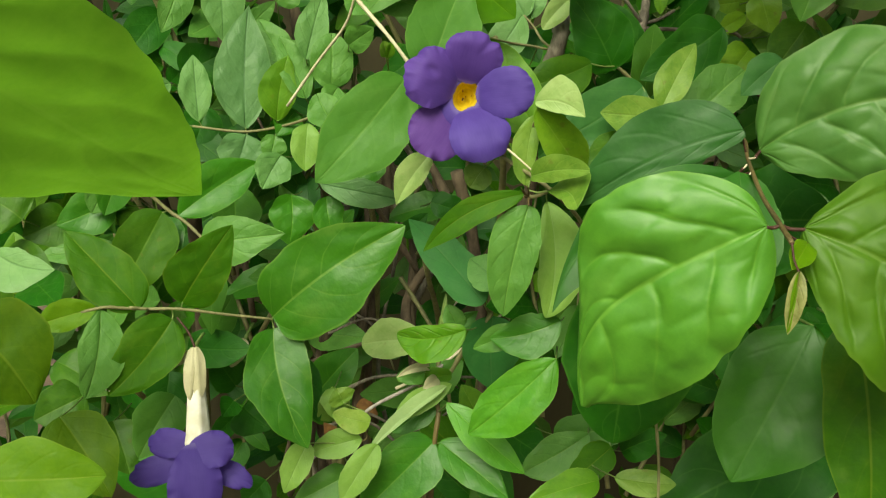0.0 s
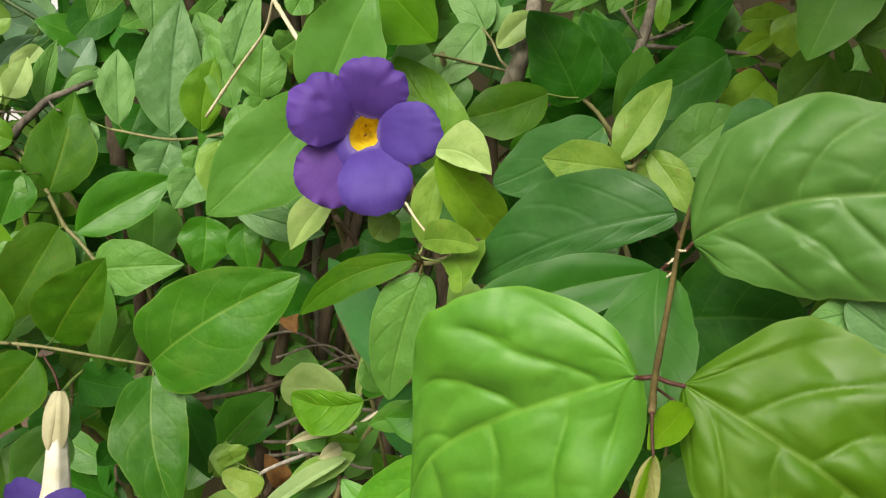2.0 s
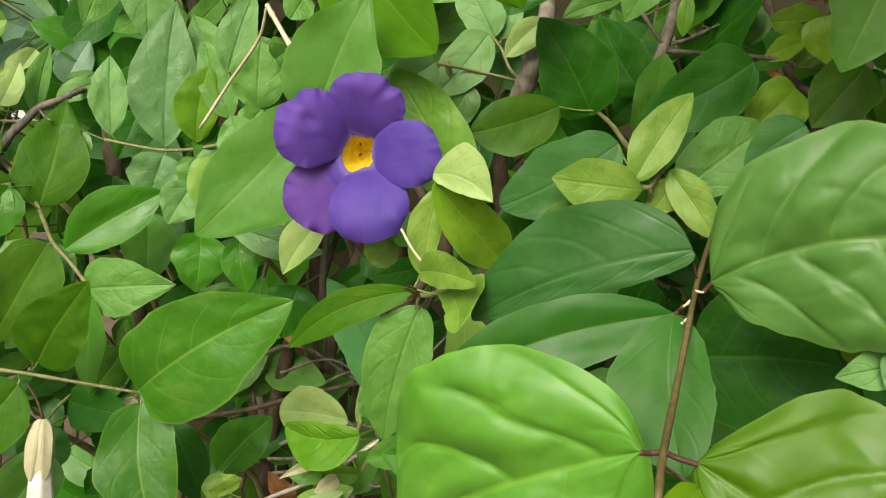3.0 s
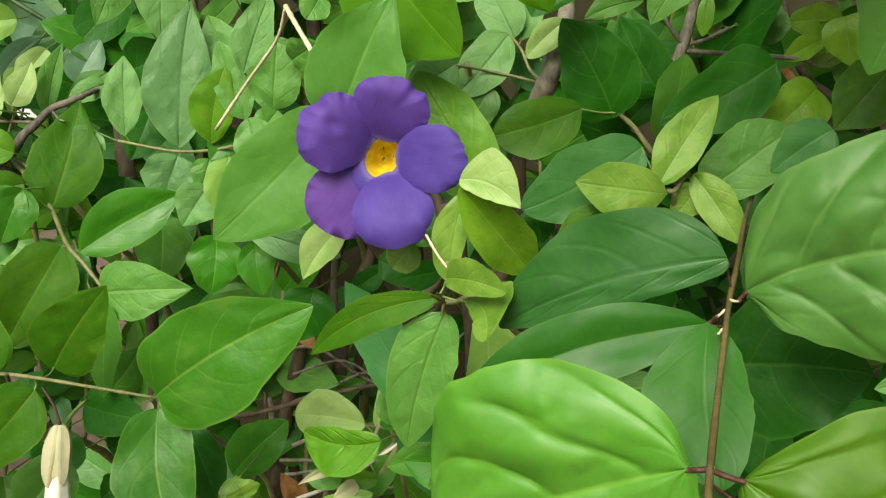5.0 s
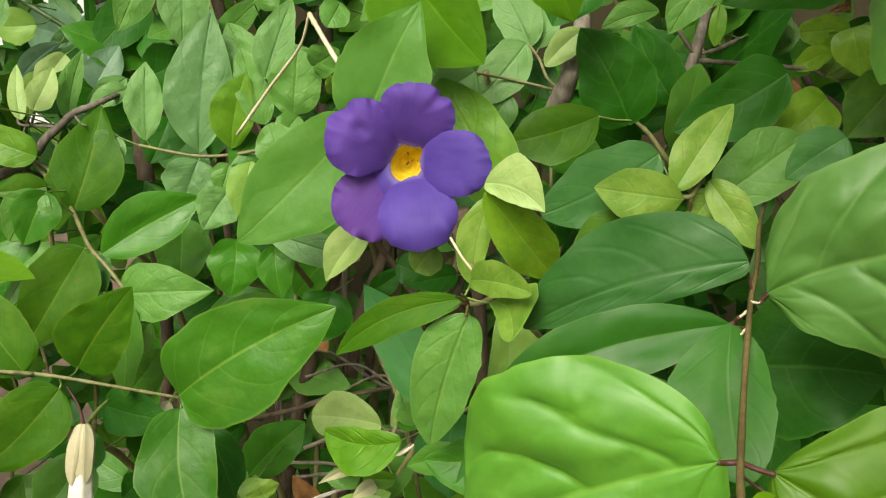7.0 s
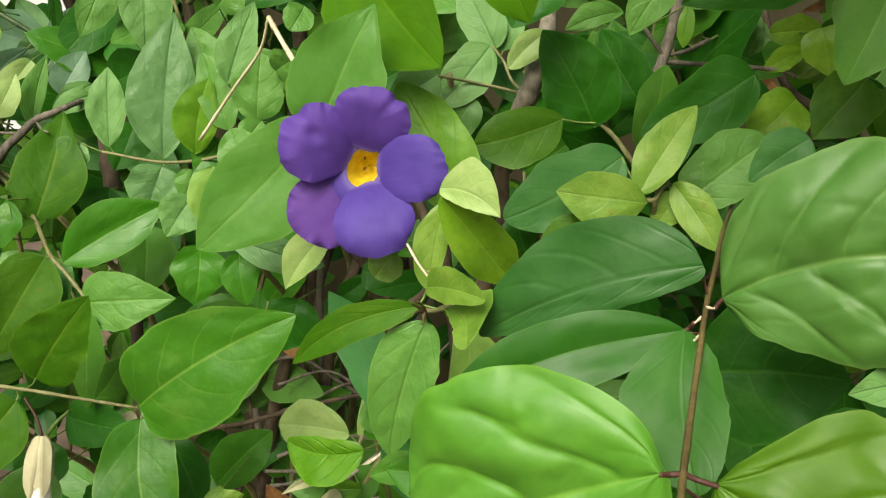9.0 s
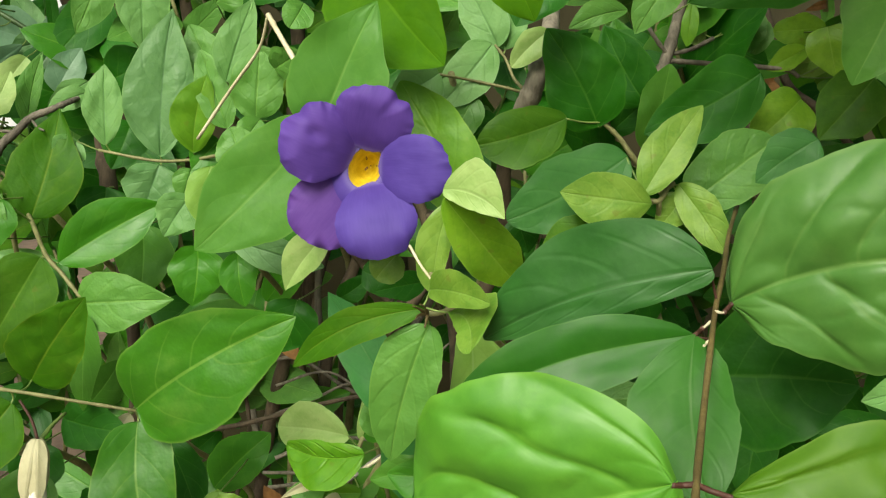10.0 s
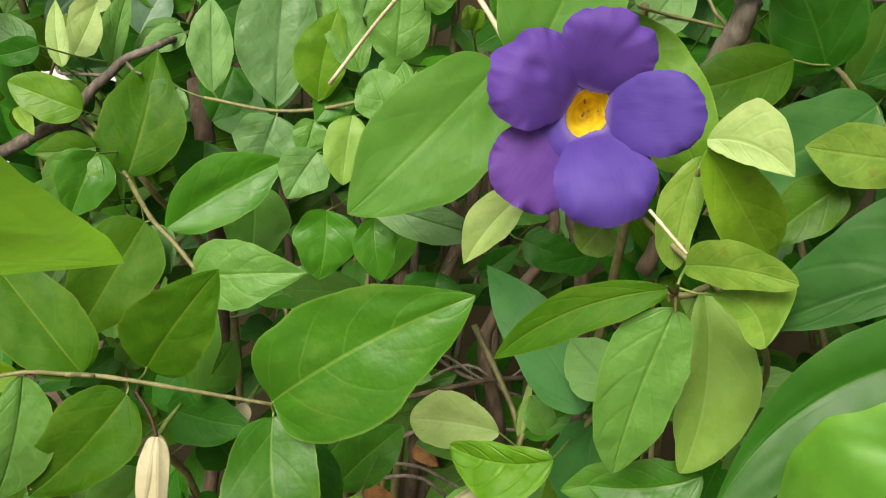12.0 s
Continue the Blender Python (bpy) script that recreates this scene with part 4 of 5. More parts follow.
tw = twig("Large pointed green leaf with smaller leaves behind the flower")
stem(tw, [(-0.0792, 0.5258, 0.8338), (-0.0692, 0.6258, 0.7338), (-0.0892, 0.6958, 0.5138)], .0014, .003, "palestem")
leaf(tw, (-0.0176, 0.4280, 0.9042), (-0.0577, 0.4120, 0.8579), 0.0365, "soft", fold=.09, bow=.04, fine=1, p=0.52, q=0.74, bend=-0.06, skew=-0.06)
leaf(tw, (-0.0619, 0.4550, 0.8533), (-0.0198, 0.4520, 0.8453), 0.0144, "paleb", fold=.15, fine=1, p=0.72, q=0.70, bend=0.05, skew=0.07)
leaf(tw, (-0.0771, 0.4620, 0.8467), (-0.0787, 0.4600, 0.8208), 0.0229, "green", fold=.15, fine=1)
leaf(tw, (-0.0596, 0.4620, 0.8458), (-0.0554, 0.4600, 0.8227), 0.0158, "green", fold=.15, fine=1)
leaf(tw, (-0.1121, 0.4850, 0.8486), (-0.1116, 0.4800, 0.8163), 0.0265, "green3", fold=.15, fine=1)
leaf(tw, (-0.0828, 0.4680, 0.8662), (-0.0919, 0.4620, 0.8494), 0.0187, "pale", fold=.2, fine=1)
leaf(tw, (-0.0411, 0.4700, 0.8694), (-0.0437, 0.4600, 0.8472), 0.0221, "green", fold=.2, fine=1)
leaf(tw, (-0.1421, 0.5100, 0.8591), (-0.1417, 0.5000, 0.8353), 0.0250, "dark", fold=.2, fine=1)
leaf(tw, (-0.1335, 0.5200, 0.8897), (-0.1391, 0.5100, 0.8678), 0.0224, "dark", fold=.2, fine=1)

tw = twig("Glossy green and olive leaves on a thin horizontal brown twig")
stem(tw, [(-0.0784, 0.4060, 0.7958), (-0.0984, 0.4010, 0.7993), (-0.1175, 0.3950, 0.8033), (-0.1313, 0.3960, 0.8030), (-0.1377, 0.3900, 0.8051)], .0006, .0008, "palestem")
stem(tw, [(-0.1312, 0.3950, 0.8033), (-0.1403, 0.3910, 0.8046), (-0.1488, 0.3860, 0.8060), (-0.1633, 0.3860, 0.8017), (-0.1851, 0.4000, 0.7908)], .0007, .0007, "palestem")
leaf(tw, (-0.1189, 0.4050, 0.8036), (-0.0930, 0.3990, 0.8405), 0.0270, "olive", fold=.14, fine=1, p=0.42, q=0.80, bend=-0.07, skew=-0.06)
leaf(tw, (-0.1206, 0.3950, 0.7986), (-0.1464, 0.3820, 0.7672), 0.0258, "olive", fold=.18, fine=1, p=0.40, q=0.70, bend=-0.15, skew=0.04)
leaf(tw, (-0.1358, 0.3960, 0.8031), (-0.1680, 0.4000, 0.8376), 0.0259, "olive", fold=.2, fine=1, p=0.47, q=0.80, bend=0.01, skew=0.01)
leaf(tw, (-0.1503, 0.3860, 0.8060), (-0.1754, 0.3800, 0.7995), 0.0138, "olive2", fold=.25, fine=1, p=0.72, q=0.75, bend=0.04, skew=0.04)
leaf(tw, (-0.1489, 0.3860, 0.8050), (-0.1547, 0.3780, 0.7675), 0.0194, "pgreen", fold=.2, fine=1, p=0.55, q=0.55, bend=-0.17, skew=-0.19)
leaf(tw, (-0.0780, 0.4060, 0.7968), (-0.0168, 0.4020, 0.8398), 0.0416, "veined", fold=.24, bow=.05, fine=1, p=0.45, q=0.75, bend=-0.15, skew=0.07, heart=.06)
leaf(tw, (-0.0780, 0.4070, 0.7913), (-0.0613, 0.3920, 0.7390), 0.0301, "veined", fold=.16, bow=.05, fine=1, p=0.46, q=0.75, bend=0.30, skew=0.03, heart=.04)

tw = twig("Dark green leaves on a shaded twig below the brown twig")
stem(tw, [(-0.1038, 0.5001, 0.7409), (-0.0938, 0.6001, 0.6409), (-0.1138, 0.6701, 0.4209)], .0014, .003, "palestem")
leaf(tw, (-0.1125, 0.4320, 0.8229), (-0.1126, 0.4300, 0.7818), 0.0157, "green3", roll=20, fold=.15)
leaf(tw, (-0.1275, 0.4400, 0.7728), (-0.0928, 0.4300, 0.7747), 0.0205, "dark", fold=.2)
leaf(tw, (-0.0779, 0.4320, 0.7731), (-0.0605, 0.4250, 0.7390), 0.0177, "dark", fold=.2)
leaf(tw, (-0.0696, 0.4620, 0.7365), (-0.0450, 0.4650, 0.7646), 0.0224, "green", fold=.18, p=0.67, q=0.75, bend=-0.10, skew=-0.08)
leaf(tw, (-0.0531, 0.4250, 0.7563), (-0.0529, 0.4200, 0.7427), 0.0136, "lemon2", fold=.15)
leaf(tw, (-0.1195, 0.4500, 0.7773), (-0.1061, 0.4500, 0.7974), 0.0176, "green3", fold=.2)
leaf(tw, (-0.1317, 0.5000, 0.8134), (-0.1328, 0.4900, 0.7930), 0.0194, "dark", fold=.2)
leaf(tw, (-0.1065, 0.4500, 0.7490), (-0.1145, 0.4400, 0.7685), 0.0201, "dark", fold=.2)
leaf(tw, (-0.1371, 0.4400, 0.7605), (-0.1385, 0.4300, 0.7380), 0.0224, "dark", fold=.2)
leaf(tw, (-0.1006, 0.4200, 0.7518), (-0.1041, 0.4100, 0.7474), 0.0117, "dark", fold=.2)

tw = twig("Small lemon and bright green young leaves on a short shoot")
stem(tw, [(0.0005, 0.4430, 0.7782), (-0.0022, 0.4400, 0.7659), (-0.0038, 0.4400, 0.7502)], .0009, .0012, "palestem")
leaf(tw, (-0.0081, 0.4570, 0.7710), (-0.0433, 0.4700, 0.7657), 0.0206, "lemon", fold=.25, p=0.59, q=0.50, bend=0.11, skew=0.08)
leaf(tw, (0.0105, 0.3980, 0.7930), (-0.0214, 0.4100, 0.7874), 0.0180, "bright", fold=.3, p=0.46, q=0.50, bend=-0.35, skew=-0.29)
leaf(tw, (0.0006, 0.4430, 0.7787), (0.0173, 0.4400, 0.7912), 0.0097, "green", fold=.25)
leaf(tw, (-0.0008, 0.4430, 0.7772), (0.0015, 0.4430, 0.7996), 0.0039, "lemon", fold=.3)
leaf(tw, (0.0030, 0.4500, 0.7772), (-0.0001, 0.4500, 0.7886), 0.0097, "ygreen", fold=.2)
leaf(tw, (-0.0087, 0.4200, 0.7658), (-0.0225, 0.4150, 0.7652), 0.0097, "pgreen", fold=.2)
leaf(tw, (0.0090, 0.4400, 0.7808), (0.0019, 0.4400, 0.7942), 0.0107, "pgreen", fold=.2, q=.5)
leaf(tw, (0.0044, 0.4250, 0.7630), (-0.0222, 0.4200, 0.7618), 0.0087, "ygreen", fold=.3, p=0.39, q=0.70, bend=0.03, skew=0.05)

tw = twig("Green leaves with one pale curled leaf on a brown shoot")
stem(tw, [(-0.0065, 0.4600, 0.7592), (-0.0100, 0.4300, 0.7533), (-0.0025, 0.4200, 0.7488), (-0.0038, 0.4150, 0.7350), (-0.0052, 0.4200, 0.7170), (-0.0069, 0.4300, 0.6823)], .0010, .0014, "redbrown")
leaf(tw, (-0.0043, 0.4150, 0.7330), (-0.0391, 0.4100, 0.6989), 0.0282, "green", fold=.3, p=0.30, q=0.60, bend=-0.01, skew=-0.01)
leaf(tw, (-0.0016, 0.4150, 0.7327), (0.0304, 0.4000, 0.7111), 0.0191, "green", fold=.2, p=0.56, q=0.80, bend=-0.02, skew=-0.03)
leaf(tw, (0.0016, 0.4050, 0.7561), (0.0377, 0.3950, 0.7254), 0.0155, "lgreen", fold=.15, p=0.72, q=0.80, bend=0.06, skew=0.09)
leaf(tw, (-0.0091, 0.4400, 0.7505), (0.0102, 0.4400, 0.7653), 0.0170, "green3", fold=.2)
leaf(tw, (-0.0061, 0.4250, 0.7664), (-0.0213, 0.4030, 0.7689), 0.0045, "cream", fold=.5, bend=.3)
leaf(tw, (-0.0028, 0.4200, 0.7633), (-0.0094, 0.4100, 0.7612), 0.0068, "cream", fold=.4)
leaf(tw, (0.0016, 0.4120, 0.7617), (-0.0336, 0.3980, 0.7360), 0.0066, "silver2", fold=.3, p=0.49, q=0.60, bend=0.14, skew=0.43)
leaf(tw, (0.0043, 0.4180, 0.7608), (-0.0230, 0.4120, 0.7455), 0.0117, "lemon2", fold=.2, p=0.72, q=0.60, bend=0.06, skew=0.08)
leaf(tw, (-0.0302, 0.3980, 0.7387), (-0.0467, 0.3920, 0.7132), 0.0143, "lemon2", fold=.2, p=0.52, q=0.60, bend=0.03, skew=0.04)
leaf(tw, (-0.0017, 0.4250, 0.7521), (-0.0244, 0.4200, 0.7356), 0.0131, "green", fold=.2, p=0.53, q=0.60, bend=-0.03, skew=-0.04)

tw = twig("Bright green and bluish leaves on a low shoot of the hedge")
stem(tw, [(0.0241, 0.4400, 0.7900), (0.0102, 0.4400, 0.7711), (-0.0026, 0.4400, 0.7475)], .0012, .0014, "palestem")
leaf(tw, (0.0480, 0.3720, 0.7873), (0.0110, 0.3760, 0.7518), 0.0245, "lgreen", fold=.16, fine=1, p=0.72, q=0.75, bend=-0.08, skew=-0.09)
leaf(tw, (0.0342, 0.3920, 0.7940), (0.0135, 0.3950, 0.7849), 0.0120, "green3", fold=.25)
leaf(tw, (0.0247, 0.4400, 0.7886), (0.0250, 0.4400, 0.7499), 0.0288, "teal", fold=.1)
leaf(tw, (0.0724, 0.4300, 0.7311), (0.0391, 0.4250, 0.7130), 0.0211, "pgreen", fold=.2, p=0.69, q=0.60, bend=-0.11, skew=-0.10)
leaf(tw, (0.0819, 0.4200, 0.7281), (0.0578, 0.4100, 0.7122), 0.0169, "olive", fold=.2)
leaf(tw, (0.0770, 0.3850, 0.7282), (0.1034, 0.3800, 0.7270), 0.0125, "yellow", fold=.2, p=0.65, q=0.70, bend=0.09, skew=0.10)
leaf(tw, (0.0727, 0.4000, 0.7201), (0.0377, 0.3900, 0.7137), 0.0156, "ygreen", fold=.2)
leaf(tw, (0.0575, 0.4500, 0.7226), (0.1021, 0.4400, 0.7296), 0.0203, "green3", fold=.2)
leaf(tw, (0.0931, 0.4500, 0.7133), (0.1137, 0.4400, 0.7266), 0.0174, "dark", fold=.2)
leaf(tw, (0.0511, 0.3850, 0.8005), (0.0206, 0.3880, 0.7917), 0.0189, "green", fold=.25, p=0.60, q=0.75, bend=-0.24, skew=-0.21)

tw = twig("Small yellowish green leaves on a low grey twig")
stem(tw, [(0.0068, 0.4500, 0.7673), (-0.0070, 0.4320, 0.7598), (-0.0163, 0.4250, 0.7565), (-0.0308, 0.4210, 0.7503), (-0.0393, 0.4250, 0.7430), (-0.0539, 0.4400, 0.7253), (-0.0789, 0.4600, 0.6968)], .0009, .0007, "paletwig")
stem(tw, [(-0.0429, 0.4270, 0.7394), (-0.0384, 0.4230, 0.7361), (-0.0373, 0.4215, 0.7322), (-0.0404, 0.4205, 0.7304)], .0006, .0005, "redbrown")
leaf(tw, (-0.0353, 0.4200, 0.7407), (-0.0529, 0.4180, 0.7461), 0.0120, "lime2", fold=.2, p=0.39, q=0.50, bend=-0.14, skew=-0.11)
leaf(tw, (-0.0395, 0.4200, 0.7327), (-0.0633, 0.4150, 0.7272), 0.0141, "lemon2", fold=.2, p=0.59, q=0.60, bend=0.05, skew=0.05)
leaf(tw, (-0.0643, 0.4120, 0.7339), (-0.0751, 0.4050, 0.7113), 0.0137, "lemon2", fold=.2, p=0.48, q=0.70, bend=0.04, skew=0.05)
leaf(tw, (-0.0458, 0.4300, 0.7102), (-0.0739, 0.4200, 0.6987), 0.0179, "green3", fold=.2)
leaf(tw, (-0.0537, 0.4300, 0.7376), (-0.0538, 0.4250, 0.7573), 0.0172, "lemon2", fold=.15)
# blackish colour stands in for the shaded gap at this spot
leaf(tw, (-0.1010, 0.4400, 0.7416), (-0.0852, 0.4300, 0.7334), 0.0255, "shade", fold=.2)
leaf(tw, (-0.0868, 0.4200, 0.7111), (-0.0983, 0.4200, 0.6993), 0.0166, "dark", fold=.2)
leaf(tw, (-0.0476, 0.4200, 0.7502), (-0.0513, 0.4200, 0.7577), 0.0137, "yellow", fold=.2, q=.5)

tw = twig("Olive and pale leaves on a low outer twig of the hedge")
stem(tw, [(-0.1764, 0.4654, 0.7553), (-0.1664, 0.5654, 0.6553), (-0.1864, 0.6354, 0.4353)], .0014, .003, "palestem")
leaf(tw, (-0.1334, 0.4350, 0.7493), (-0.1484, 0.4200, 0.7223), 0.0256, "green3", fold=.2)
leaf(tw, (-0.1672, 0.4400, 0.7341), (-0.1566, 0.4300, 0.7096), 0.0228, "green2", fold=.2)
leaf(tw, (-0.1588, 0.3600, 0.7661), (-0.1356, 0.3500, 0.7352), 0.0272, "olive3", fold=.2)
leaf(tw, (-0.1621, 0.2850, 0.7718), (-0.1156, 0.2950, 0.7690), 0.0286, "olive2", fold=.15, p=0.72, q=0.70, bend=0.07, skew=0.06)
leaf(tw, (-0.1714, 0.3150, 0.8202), (-0.1498, 0.3200, 0.7859), 0.0388, "olive3", fold=.15)
leaf(tw, (-0.1723, 0.4200, 0.7545), (-0.1931, 0.4100, 0.7454), 0.0242, "green2", fold=.2)
leaf(tw, (-0.1935, 0.4400, 0.7653), (-0.1653, 0.4300, 0.7510), 0.0224, "green2", fold=.2)
leaf(tw, (-0.1804, 0.4200, 0.7170), (-0.1872, 0.4200, 0.7373), 0.0247, "green2", fold=.2)
leaf(tw, (-0.2193, 0.4500, 0.8181), (-0.1912, 0.4400, 0.8120), 0.0213, "green2", fold=.2, q=0.85)
leaf(tw, (-0.2047, 0.4400, 0.8367), (-0.2203, 0.4400, 0.8478), 0.0275, "green2", fold=.2)
leaf(tw, (-0.1908, 0.4600, 0.8367), (-0.2101, 0.4500, 0.8267), 0.0228, "green2", fold=.2)
leaf(tw, (-0.1675, 0.4600, 0.8425), (-0.1927, 0.4500, 0.8324), 0.0227, "green", fold=.2)
leaf(tw, (-0.2148, 0.4300, 0.8231), (-0.1844, 0.4250, 0.8150), 0.0212, "silver", fold=.2, p=0.72, q=0.80, bend=0.41, skew=0.30)

tw = twig("Pale, lemon and dark mottled leaves on a forked brown twig")
stem(tw, [(0.0523, 0.4660, 0.9191), (0.0434, 0.4650, 0.9208), (0.0323, 0.4630, 0.9224), (0.0221, 0.4520, 0.9242)], .0006, .0005, "palestem")
stem(tw, [(0.0532, 0.4660, 0.9203), (0.0493, 0.4680, 0.9239), (0.0454, 0.4720, 0.9309), (0.0407, 0.4730, 0.9361)], .0007, .0005, "palestem")
stem(tw, [(0.0845, 0.4520, 0.9106), (0.0916, 0.4550, 0.9046), (0.1009, 0.4600, 0.8935), (0.1181, 0.5000, 0.8748)], .0008, .0012, "palestem")
leaf(tw, (0.0398, 0.4720, 0.9365), (0.0204, 0.4600, 0.9107), 0.0186, "silver", fold=.15, p=.5, q=0.65)
leaf(tw, (0.0420, 0.4750, 0.9353), (0.0253, 0.4800, 0.9622), 0.0179, "silver", fold=.2)
leaf(tw, (0.0448, 0.4770, 0.9345), (0.0412, 0.4850, 0.9600), 0.0166, "pale", fold=.2)
leaf(tw, (0.0223, 0.4500, 0.9247), (0.0056, 0.4400, 0.9151), 0.0186, "silver", fold=.3)
leaf(tw, (0.0183, 0.4600, 0.9215), (0.0150, 0.4500, 0.9059), 0.0137, "silver", fold=.2)
leaf(tw, (0.0617, 0.4620, 0.9427), (0.0486, 0.4580, 0.9283), 0.0113, "lemon", fold=.25, q=0.55)
leaf(tw, (0.0830, 0.4520, 0.9086), (0.0609, 0.4460, 0.9433), 0.0284, "dark", fold=.14, fine=1, p=0.36, q=0.70, bend=0.15, skew=0.12)
leaf(tw, (0.1042, 0.5000, 0.9150), (0.0832, 0.5000, 0.9467), 0.0238, "dark", fold=.15)
leaf(tw, (0.0902, 0.4650, 0.9518), (0.0688, 0.4600, 0.9438), 0.0094, "pgreen", fold=.2, p=0.69, q=0.70, bend=0.22, skew=0.27)
leaf(tw, (0.0710, 0.4450, 0.9117), (0.0396, 0.4350, 0.9005), 0.0217, "green2", fold=.16, p=0.59, q=0.50, bend=-0.12, skew=-0.10)
leaf(tw, (0.0349, 0.4650, 0.9161), (0.0260, 0.4600, 0.8939), 0.0149, "green3", fold=.2)
leaf(tw, (0.0428, 0.4800, 0.9078), (0.0278, 0.4750, 0.8920), 0.0150, "dark", fold=.2)
leaf(tw, (0.0426, 0.5000, 0.9295), (0.0508, 0.4900, 0.9131), 0.0150, "dark", fold=.2)
leaf(tw, (0.0794, 0.5300, 0.9270), (0.0975, 0.5300, 0.9359), 0.0315, "green3", fold=.2, p=0.47, q=0.60, bend=0.15, skew=0.05)

tw = twig("Mottled yellow-green pointed leaves beside a bluish rounded leaf")
stem(tw, [(0.1008, 0.4240, 0.8874), (0.1049, 0.4240, 0.8873), (0.1074, 0.4280, 0.8905), (0.1099, 0.4310, 0.8931)], .0009, .0009, "palestem")
stem(tw, [(0.1049, 0.4240, 0.8873), (0.1081, 0.4400, 0.8745), (0.1186, 0.4800, 0.8532)], .0009, .0014, "palestem")
leaf(tw, (0.0933, 0.4320, 0.9009), (0.0530, 0.4250, 0.8758), 0.0263, "blue", fold=.08, p=.45, q=0.50)
leaf(tw, (0.0992, 0.4210, 0.8896), (0.1169, 0.4320, 0.9204), 0.0157, "yellow", fold=.14, p=0.61, q=0.75, bend=-0.06, skew=-0.09)
leaf(tw, (0.1025, 0.4210, 0.8865), (0.0708, 0.4150, 0.8891), 0.0189, "yellow", fold=.14, p=0.72, q=0.75, bend=-0.02, skew=-0.02)
leaf(tw, (0.1115, 0.4300, 0.8928), (0.1288, 0.4200, 0.8715), 0.0135, "yellow", fold=.2, p=0.58, q=0.60, bend=-0.08, skew=-0.09)
leaf(tw, (0.1192, 0.4500, 0.8833), (0.1476, 0.4550, 0.9084), 0.0263, "pgreen", fold=.15, p=0.42, q=0.40, bend=-0.01, skew=-0.01)
leaf(tw, (0.1082, 0.5000, 0.8934), (0.1107, 0.4900, 0.9329), 0.0190, "green3", fold=.15, p=0.6, q=0.6, bend=0, skew=0)
leaf(tw, (0.1463, 0.4900, 0.9315), (0.1028, 0.4850, 0.9043), 0.0292, "dark", fold=.12)
leaf(tw, (0.0858, 0.4250, 0.8778), (0.0649, 0.4200, 0.8584), 0.0169, "green2", fold=.15)
leaf(tw, (0.0557, 0.4400, 0.8743), (0.0612, 0.4400, 0.8612), 0.0133, "dark", fold=.2)
leaf(tw, (0.1140, 0.4300, 0.8887), (0.1060, 0.4300, 0.8762), 0.0127, "yellow", fold=.2)

tw = twig("Yellow-green and olive leaves on a bare grey branch")
stem(tw, [(0.1104, 0.5330, 0.9232), (0.1133, 0.5340, 0.9339), (0.1163, 0.5400, 0.9472), (0.1207, 0.5550, 0.9691), (0.1248, 0.5700, 0.9839)], .0028, .0022, "greybark")
stem(tw, [(0.1146, 0.5340, 0.9335), (0.1269, 0.5380, 0.9334), (0.1674, 0.5510, 0.9328), (0.1766, 0.5550, 0.9298)], .0012, .0010, "greybark")
stem(tw, [(0.1138, 0.5340, 0.9360), (0.1066, 0.5300, 0.9438), (0.1014, 0.5300, 0.9512)], .0009, .0010, "greybark")
stem(tw, [(0.1166, 0.5360, 0.9367), (0.1251, 0.5400, 0.9394), (0.1351, 0.5500, 0.9446)], .0009, .0010, "greybark")
leaf(tw, (0.1705, 0.5200, 0.9211), (0.1512, 0.5100, 0.9017), 0.0241, "lime", fold=.2, p=0.29, q=0.45, bend=-0.07, skew=-0.04)
leaf(tw, (0.1821, 0.5400, 0.9525), (0.1886, 0.5380, 0.9312), 0.0205, "lime", fold=.2, p=0.30, q=0.70, bend=0.01, skew=0.01)
leaf(tw, (0.1907, 0.5750, 0.9529), (0.1654, 0.5700, 0.9496), 0.0152, "lime", fold=.15, p=0.51, q=0.40, bend=-0.00, skew=-0.00)
leaf(tw, (0.1942, 0.5650, 0.9396), (0.1676, 0.5600, 0.9329), 0.0139, "yellow", fold=.2)
leaf(tw, (0.1790, 0.4350, 0.9714), (0.1650, 0.4330, 0.9303), 0.0300, "soft", fold=.15)
leaf(tw, (0.1867, 0.4800, 0.9327), (0.1682, 0.4750, 0.9079), 0.0257, "green2", fold=.15)
leaf(tw, (0.1533, 0.4200, 0.9126), (0.1353, 0.4200, 0.8967), 0.0168, "blue", fold=.15)
# underside in shade, with that shade painted into the leaf colour
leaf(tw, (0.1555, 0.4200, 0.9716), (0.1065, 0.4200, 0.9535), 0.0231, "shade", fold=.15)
leaf(tw, (0.1058, 0.4200, 0.9675), (0.0905, 0.4200, 0.9426), 0.0145, "pgreen", fold=.15, p=0.72, q=0.80, bend=0.10, skew=0.11)
leaf(tw, (0.2273, 0.4400, 0.9609), (0.1835, 0.4400, 0.9388), 0.0294, "green2", fold=.15)
leaf(tw, (0.2400, 0.4700, 0.9382), (0.2095, 0.4600, 0.9079), 0.0315, "green2", fold=.2)
leaf(tw, (0.1499, 0.5600, 0.9565), (0.1531, 0.5500, 0.9391), 0.0192, "pgreen", fold=.2)
leaf(tw, (0.1457, 0.5800, 0.9498), (0.1256, 0.5800, 0.9514), 0.0203, "dark", fold=.2)
leaf(tw, (0.1261, 0.5600, 0.9509), (0.1315, 0.5600, 0.9403), 0.0101, "lemon", fold=.2)
leaf(tw, (0.1435, 0.6000, 0.9441), (0.1714, 0.6000, 0.9341), 0.0242, "dark", fold=.2)
